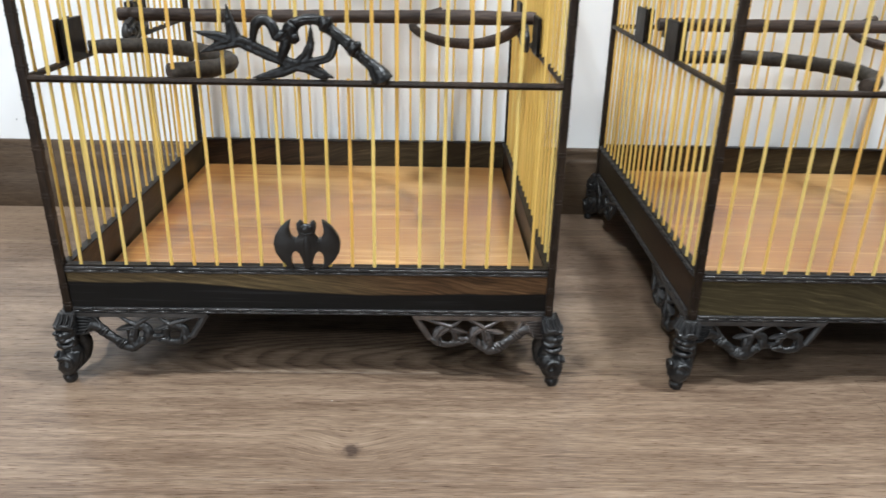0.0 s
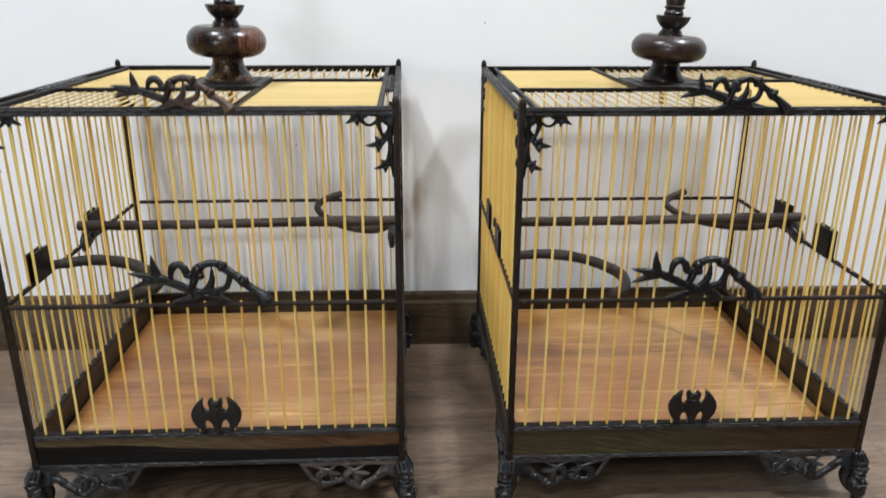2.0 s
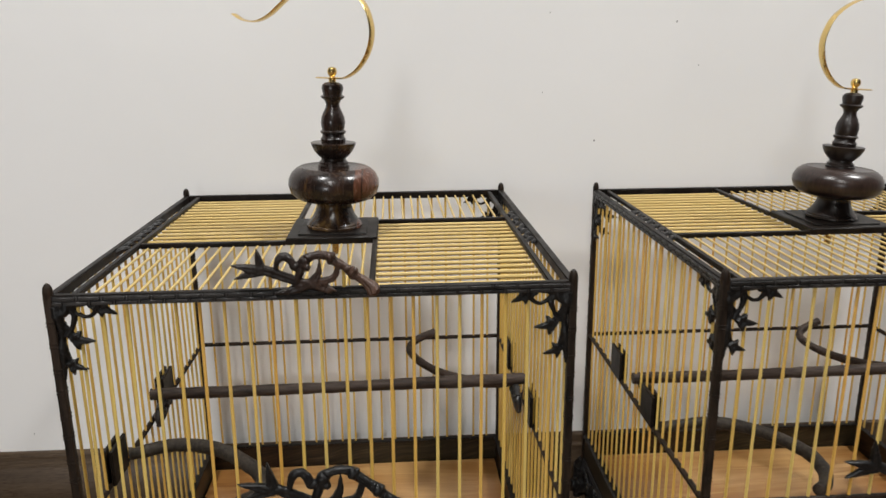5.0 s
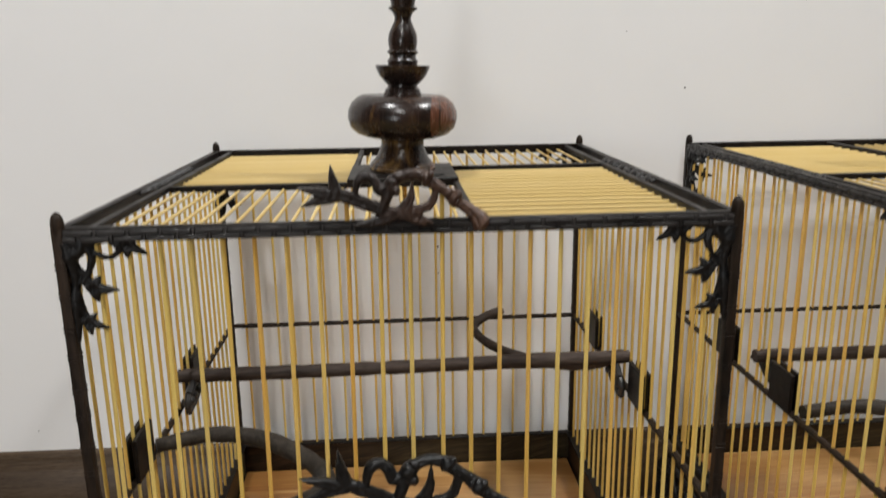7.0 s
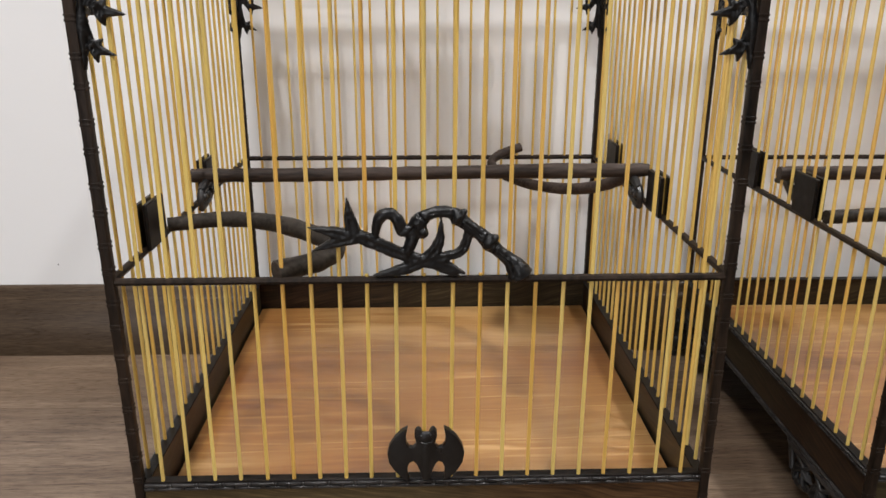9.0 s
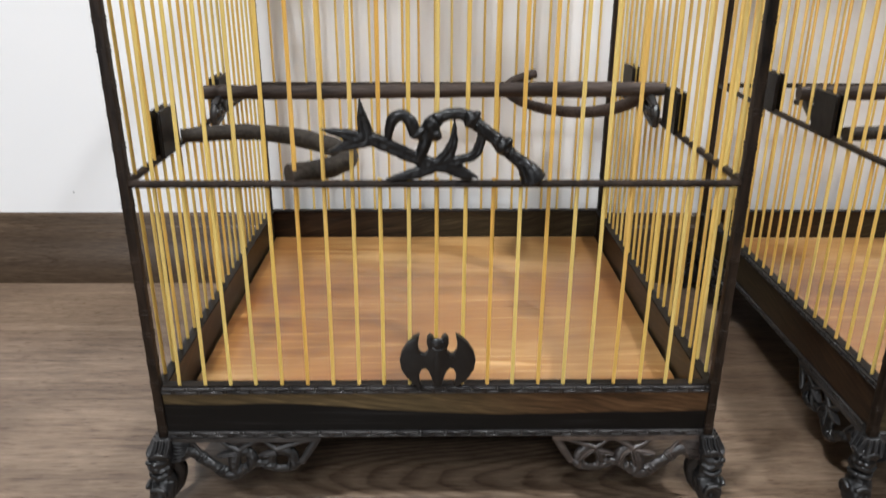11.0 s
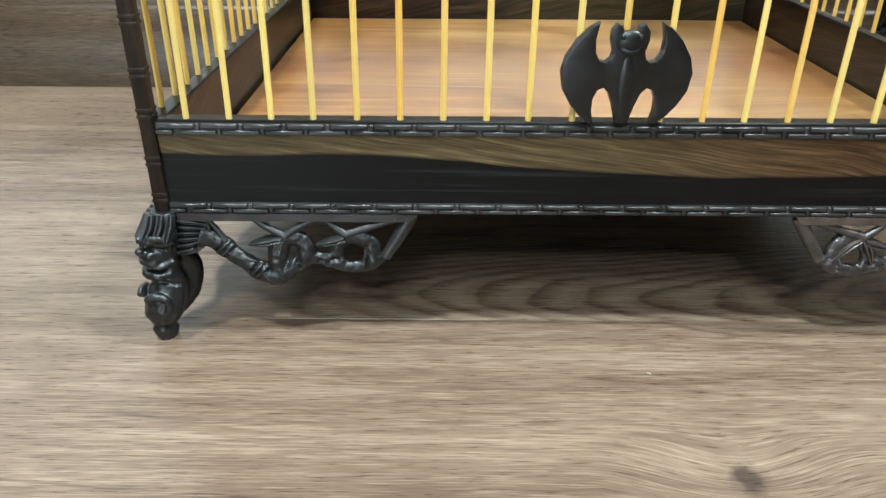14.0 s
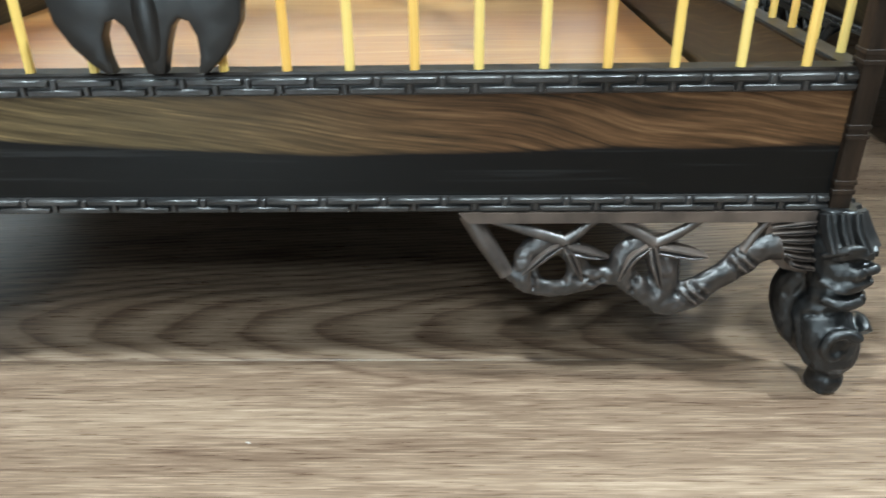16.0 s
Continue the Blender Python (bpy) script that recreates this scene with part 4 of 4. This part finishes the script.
def make_cage(label, front, spire, branch_shift, hook_side, hook_turn, lean):
    cage = tagged(new("bird_cage"), label, "bird cage", "pair of bird cages")
    # base tray
    t = 0.0045
    inner = S - POST
    fb = part("front_board", box(bmesh.new(), -inner, inner, -S - 0.001, -S - 0.001 + t, Z_BOARD + 0.0005, Z_TRAY - 0.0005), front, cage, "figured ebony board, brown above black" if front == "front_board" else "olive-brown figured ebony board", smooth=False)
    bd = part("board", box(bmesh.new(), -inner, inner, -S - 0.001, -S - 0.001 + t, Z_BOARD + 0.0005, Z_TRAY - 0.0005), "board", cage, smooth=False)
    bd.matrix_basis = quarter(1)
    for k in (2, 3):
        repeat(bd, quarter(k), cage)
    part("base_panel", box(bmesh.new(), -S + t, S - t, -S + t, S - t, Z_BOARD + 0.0006, Z_BOARD + 0.0040), "ebony", cage, smooth=False)
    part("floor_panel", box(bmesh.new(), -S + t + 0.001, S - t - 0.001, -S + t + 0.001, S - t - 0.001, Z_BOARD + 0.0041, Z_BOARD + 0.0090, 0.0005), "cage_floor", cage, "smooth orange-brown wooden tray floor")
    up = part("upper_moulding", make_moulding(Z_TRAY - 0.0052, Z_TRAY + 0.0002, inner, -S - 0.0010), "carved", cage, "moulding carved with staggered keys")
    lo = part("lower_moulding", make_moulding(Z_BOARD, Z_BOARD + 0.0048, inner, -S - 0.0010), "carved", cage, "moulding carved with staggered keys")
    for k in (1, 2, 3):
        repeat(up, quarter(k), cage), repeat(lo, quarter(k), cage)
    cap = part("board_cap", box(bmesh.new(), -inner, inner, -S - 0.0014, -S + 0.0062, Z_TRAY - 0.0005, Z_TRAY + 0.0012, 0.0006), "ebony", cage)
    for k in (1, 2, 3):
        repeat(cap, quarter(k), cage)
    # legs, aprons, posts, rails
    leg = part("leg", make_leg(), "carved", cage, "leg carved as a beast's head")
    ap, am = part("apron", make_apron(1), "carved", cage, "pierced apron carved with branches and leaves"), part("apron", make_apron(-1), "carved_rubbed" if front == "front_board" else "carved", cage, "pierced apron carved with branches and leaves")
    bp, bm_ = part("corner_bracket", make_bracket(1), "carved_dull", cage, "pierced bracket carved as leafy twigs"), part("corner_bracket", make_bracket(-1), "carved_dull", cage, "pierced bracket carved as leafy twigs")
    for k in (1, 2, 3):
        for o in (leg, ap, am, bp, bm_):
            repeat(o, quarter(k), cage)
    post = part("post", make_post(), "post_wood", cage, "slender nicked ebony post")
    post.location = (-S, -S, 0)
    for k in (1, 2, 3):
        repeat(post, Matrix.Translation(quarter(k) @ Vector((-S, -S, 0))), cage)
    rail = part("rail", make_rail(inner), "post_wood", cage)
    rail.matrix_basis = Matrix.Translation((0, -S, 0))
    for k in (1, 2, 3):
        repeat(rail, quarter(k) @ Matrix.Translation((0, -S, 0)), cage)
    # roof frame: outer bars, inner side bars and a pinwheel of dividers round the plate
    z0, z1 = Z_TOP - 0.0082, Z_TOP
    edge = bmesh.new()
    box(edge, -inner, inner, -S - 0.0020, -S + 0.0036, z0, z1, 0.0008)
    fr = part("roof_rail", edge, "ebony", cage)
    keys = part("roof_moulding", make_moulding(z0 + 0.0002, z1 - 0.0010, inner, -S - 0.0020), "carved_dull", cage, "moulding carved with staggered keys")
    for k in (1, 2, 3):
        repeat(fr, quarter(k), cage), repeat(keys, quarter(k), cage)
    IN, P = 0.1725, 0.042
    def strip(x0, x1, y0, y1, a=Z_TOP - 0.0060, b=Z_TOP - 0.0012):
        part("roof_divider", box(bmesh.new(), x0, x1, y0, y1, a, b, 0.0008), "ebony", cage)
    strip(-IN - 0.005, -IN, -S + 0.0042, S - 0.0042), strip(IN, IN + 0.005, -S + 0.0042, S - 0.0042)
    strip(-IN, -P, -P, -P + 0.0045), strip(P, IN, P - 0.0045, P)
    strip(P - 0.0045, P, -S + 0.0042, -P), strip(-P, -P + 0.0045, P, S - 0.0042)
    pl = bmesh.new()
    box(pl, -P, P, -P, P, Z_TOP - 0.0055, Z_TOP + 0.0012, 0.0010)
    box(pl, -P + 0.010, P - 0.010, -P + 0.010, P - 0.010, Z_TOP + 0.0012, Z_TOP + 0.0024, 0.0006)
    part("roof_plate", pl, "ebony", cage, "square dark wooden plate")
    # carved ornaments in the narrow side strips
    orn = bmesh.new()
    for k in range(8):
        y = -0.057 + 0.016 * k
        sweep(orn, [(-0.1875, y - 0.006, Z_TOP - 0.003, 0.0012), (-0.182, y, Z_TOP - 0.001, 0.0024), (-0.1765, y + 0.006, Z_TOP - 0.003, 0.0012)], (0, 0, 1), 1, 6, 3)
        ball(orn, (-0.182 + 0.002 * (-1) ** k, y + 0.006, Z_TOP - 0.0022), 0.0030, (0.9, 1.4, 0.7), (0, 0, 30 * (-1) ** k))
    o1 = part("strip_ornament", orn, "carved_dull", cage)
    repeat(o1, quarter(2), cage)
    # spire, hook
    sp, zt = make_spire(cage, *spire)
    hook = make_hook(cage, zt, hook_side)
    tilt = Matrix.Translation((0, 0, Z_TOP)) @ Matrix.Rotation(radians(lean), 4, "Y") @ Matrix.Translation((0, 0, -Z_TOP))
    sp.matrix_basis = tilt
    hook.matrix_basis = tilt @ Matrix.Rotation(radians(hook_turn), 4, "Z")
    part("bolt", lathe(bmesh.new(), [(0.0046, Z_TOP - 0.0056), (0.0046, Z_TOP - 0.010), (0.0034, Z_TOP - 0.012), (0.0034, Z_TOP - 0.024), (0.0026, Z_TOP - 0.0255)], 12), "brass", cage, "brass bolt end under the roof plate")
    # carved ornaments on the door
    br = part("carved_branch", make_branch(Z_RAIL + 0.0025, -S - 0.002), "carved_dull", cage, "dark branch carved with pointed leaves")
    br.location.x = 0.001 if front == "front_board" else -0.008
    tb = part("carved_branch", make_branch(Z_TOP - 0.0030, -S - 0.0040, 0.70, 1.0), "carved_top" if front == "front_board" else "carved_dull", cage, "dark branch carved with pointed leaves")
    tb.matrix_basis = Matrix.Translation((branch_shift, 0, 0)) @ Matrix.Diagonal((0.79, 1, 1, 1))
    part("bat_ornament", make_bat(-S - 0.0004), "polished", cage, "flat black carved bat with spread wings").location = (0.0008, 0, 0.0008)
    # bars of the four faces
    full = part("bar", make_bar(Z_TRAY, Z_TOP - 0.008), "bamboo", cage)
    low = part("bar", make_bar(Z_TRAY, Z_RAIL + 0.0034), "bamboo", cage)
    door = {i: part("bar", make_bar(Z_RAIL + foot, Z_TOP + (0.016 if i in (8, 11) else -0.008)), "bamboo", cage)
            for i, foot in ((8, 0.024), (9, 0.036), (10, 0.032), (11, 0.034), (12, 0.024), (13, 0.013))}
    used = set()
    def bar(ob, m):
        if ob.name in used:
            return repeat(ob, m, cage)
        used.add(ob.name)
        ob.matrix_basis = m
    for side in range(4):
        for i in range(21):
            foot, head = PITCH * (i - 10) + 0.0008 * noise.noise((i * 3.1, side, lean)), 0
            if side == 0:                        # the front bars lean a little
                foot -= 0.0006
                head = 0.0042 - 0.00019 * i + 0.0008 * noise.noise((i * 2.3, 7.7, lean))
            m = quarter(side) @ Matrix.Translation((foot, -S + 0.0006, Z_TRAY)) @ Matrix.Rotation(head / (Z_TOP - Z_TRAY), 4, "Y") @ Matrix.Translation((0, 0, -Z_TRAY))
            if side == 0 and 8 <= i <= 13:
                bar(low, m)
                bar(door[i], m)
            else:
                bar(full, m)
    # bars of the roof: along y in two quarters, along x in the others
    def roof_bar(length, radius):
        return part("roof_bar", make_bar(0, length, radius), "roof_bamboo", cage)
    zr = Z_TOP - 0.0058
    lay_y, lay_x = Matrix.Rotation(-math.pi / 2, 4, "X"), Matrix.Rotation(math.pi / 2, 4, "Y")
    a = roof_bar(S - 0.004 - P, 0.0011)
    b = roof_bar(IN - P, 0.00165)
    x = -IN + 0.007
    while x < P - 0.006:
        for turn in (0, 2):
            bar(a, quarter(turn) @ Matrix.Translation((x, -S + 0.004, zr)) @ lay_y)
        x += 0.0109
    y = -P + 0.010
    while y < S - 0.008:
        for turn in (0, 2):
            bar(b, quarter(turn) @ Matrix.Translation((-IN, y, zr)) @ lay_x)
        y += 0.0145
    return cage


cage_a = make_cage("square dark ebony bird cage with yellow bars and figured brown board", "front_board", (1.0, 1.0, (1.03, 1.035, 1.05, 1.07)), -0.0045, 1, -32, 1.6)
cage_a.location = (0, 0.19, 0)
cage_b = make_cage("square dark ebony bird cage with yellow bars and olive-brown board", "second_board", (0.865, 0.93, (0.94, 1.0, 0.95, 1.0), "turned_black", "turned_black", "turned_brown"), 0.006, -1, 8, 3.6)
B_X, B_Y, B_TURN = 0.4963, 0.1845, -0.5
cage_b.matrix_world = pose(B_X, B_Y, 0, 0, 0, B_TURN)
cage_b.scale.z = 0.997


# ---- perches and their clips ----
def make_clip(at, length, height):
    """Two dark plates that clamp a perch to the side bars."""
    bm = bmesh.new()
    x, y, z = at
    for d in (0.0029, -0.0029):
        box(bm, x + d - 0.0016, x + d + 0.0016, y - length / 2, y + length / 2, z, z + height, 0.0006)
    box(bm, x - 0.0025, x + 0.0025, y - 0.0022, y + 0.0022, z + height * 0.35, z + height * 0.6)
    return tagged(part("perch_clip", bm, "ebony"), "dark wooden perch clip clamped on the cage bars", "perch clip", "perch clips")


def make_corbel(at, side):
    """A small pierced carved corbel under the end of the straight perch."""
    bm = bmesh.new()
    x, y, z = at
    x -= side * 0.006
    sweep(bm, [(x, y - 0.030, z, 0.0028), (x, y - 0.012, z + 0.004, 0.0042), (x, y + 0.004, z + 0.012, 0.0038), (x, y + 0.022, z + 0.010, 0.003)], (1, 0, 0), 1.0, 8, 4, 0.3)
    sweep(bm, [(x, y - 0.026, z + 0.014, 0.003), (x, y - 0.010, z + 0.018, 0.0034), (x, y + 0.010, z + 0.018, 0.0026)], (1, 0, 0), 1.0, 8, 4, 0.3)
    sweep(bm, [(x, y - 0.028, z, 0.0026), (x, y - 0.031, z + 0.008, 0.003), (x, y - 0.027, z + 0.015, 0.0026)], (1, 0, 0), 1.0, 8, 4, 0.3)
    for k in range(4):
        ball(bm, (x - side * 0.002, y - 0.026 + 0.010 * k, z + 0.009), 0.0036, (0.8, 1, 1))
    return tagged(part("perch_corbel", bm, "carved"), "small pierced carved corbel holding the perch end", "corbel", "perch corbels")


def fit_out(base, left, right, curl):
    """Perches, clips and corbels of one cage; base is the pose of the middle of its front edge, left and right the depths of the clips."""
    for side, ys in ((-1, left), (1, right)):
        for y in ys:
            make_clip((side * (S - 0.0008), y, Z_RAIL), 0.034, 0.0325).matrix_basis = base
    for side in (-1, 1):
        make_corbel((side * (S - 0.004), 0.196, Z_RAIL + 0.001), side).matrix_basis = base
    bm = bmesh.new()
    sweep(bm, [(-0.1925, 0.190, 0.2665, 0.0062), (-0.10, 0.189, 0.2668, 0.0058), (0.0, 0.188, 0.2680, 0.0057), (0.08, 0.188, 0.2690, 0.0062), (0.13, 0.188, 0.2692, 0.0066), (0.1925, 0.190, 0.2692, 0.0056)], (0, 0, 1), 1, 12, 8, 0.12)
    fork = bmesh.new()
    sweep(fork, [(0.178, 0.190, 0.267, 0.0045), (0.168, 0.222, 0.250, 0.0054), (0.145, 0.256, 0.237, 0.0056), (0.112, 0.288, 0.233, 0.0052), (0.086, 0.318, 0.236, 0.0048), (0.073, 0.342, 0.243, 0.0046), (0.082, 0.356, 0.250, 0.0046), (0.106, 0.364, 0.257, 0.0052)], (0, 0, 1), 1, 10, 6, 0.12)
    ob = tagged(part("perch", bm, "perch_wood"), "straight brown branch perch with a curved fork", "perch", "perches")
    ob.matrix_basis = base
    part("fork", fork, "perch_wood", ob)
    bm = bmesh.new()
    sweep(bm, curl, (0, 0, 1), 1, 12, 8, 0.12)
    ob = tagged(part("perch", bm, "perch_dark"), "curved brown branch perch bending back on itself", "perch", "perches")
    ob.matrix_basis = base
    end, before = Vector(curl[-1]), Vector(curl[-2])
    along = (end - before).to_3d().normalized()
    cut = lathe(bmesh.new(), [(end[3] * 0.97, -0.0004), (end[3] * 0.90, 0.0006), (end[3] * 0.5, 0.0010), (0.0004, 0.0011)], 14)
    cut.transform(Matrix.Translation(end.to_3d()) @ along.to_track_quat("Z", "Y").to_matrix().to_4x4())
    part("cut_end", cut, "cut_wood", ob, "sawn end")


fit_out(Matrix(), (0.076, 0.224), (0.148, 0.288), [(-0.186, 0.100, 0.2500, 0.0055), (-0.150, 0.114, 0.2500, 0.0062), (-0.115, 0.107, 0.2495, 0.0064), (-0.088, 0.088, 0.2490, 0.0066), (-0.064, 0.060, 0.2490, 0.0066), (-0.058, 0.041, 0.2485, 0.0066), (-0.066, 0.022, 0.2480, 0.0066), (-0.090, 0.004, 0.2475, 0.0072)])
fit_out(pose(B_X, B_Y, 0, 0, 0, B_TURN) @ Matrix.Translation((0, -S, 0)), (0.142, 0.250), (0.130, 0.235), [(-0.186, 0.1175, 0.2480, 0.0055), (-0.134, 0.1235, 0.2480, 0.0058), (-0.096, 0.1035, 0.2480, 0.0058), (-0.072, 0.0655, 0.2480, 0.0060), (-0.071, 0.0355, 0.2475, 0.0060), (-0.081, 0.0135, 0.2470, 0.0058), (-0.092, 0.0045, 0.2470, 0.0056)])

# ---- lint on the floor ----
n = Nodes("lint")
M["lint"] = n.done(n.ramp(n.noise(n.coords(), 900, 2), [(0.3, (0.32, 0.30, 0.27)), (0.7, (0.44, 0.42, 0.38))]), 0.9)
bm = sweep(bmesh.new(), [(-0.0008, 0.0006, 0.0002, 0.00022), (-0.0001, 0.0001, 0.0003, 0.0003), (0.0006, -0.0002, 0.0003, 0.0003), (0.0012, -0.0008, 0.0002, 0.0002)], (0, 0, 1), 0.8, 6, 3)
tagged(part("lint", bm, "lint"), "tiny white fleck of lint on the laminate floor", "lint").matrix_basis = Matrix.Translation((0.0185, -0.0330, 0.0)) @ Matrix.Scale(0.7, 4)

# ---- planks of the floor ----
WIDE, LONG, ROW0 = 0.134, 1.2, 0.008
y = ROW0 + 4 * WIDE
rng = random.Random(4)
while y > Y0:
    y1, y0 = min(y, WALL - 0.002), max(y - WIDE, Y0)
    if y1 - y0 > 0.01:
        shift = 0.4545 if abs(y - ROW0) < 1e-6 else 0.78 if abs(y - ROW0 + WIDE) < 1e-6 else rng.uniform(-0.6, 0.6) + (0.9 if abs(y) < 0.5 else 0)
        x = shift - LONG * math.ceil((shift - X0) / LONG)
        while x < X1:
            x0, x1 = max(x, X0), min(x + LONG, X1)
            if x1 - x0 > 0.02:
                bm = box(bmesh.new(), x0 + 0.00003, x1 - 0.00003, y0 + 0.0001, y1 - 0.0001, -0.010, 0.0, 0.00022)
                knotted = y1 > -0.094 > y0 and x0 < 0.04 < x1
                part("plank", bm, "oak_knot" if knotted else "oak_figured" if abs(y0 - ROW0) < 1e-6 and x0 < 0.1 < x1 else "oak", floor, smooth=False)
            x += LONG
    y -= WIDE
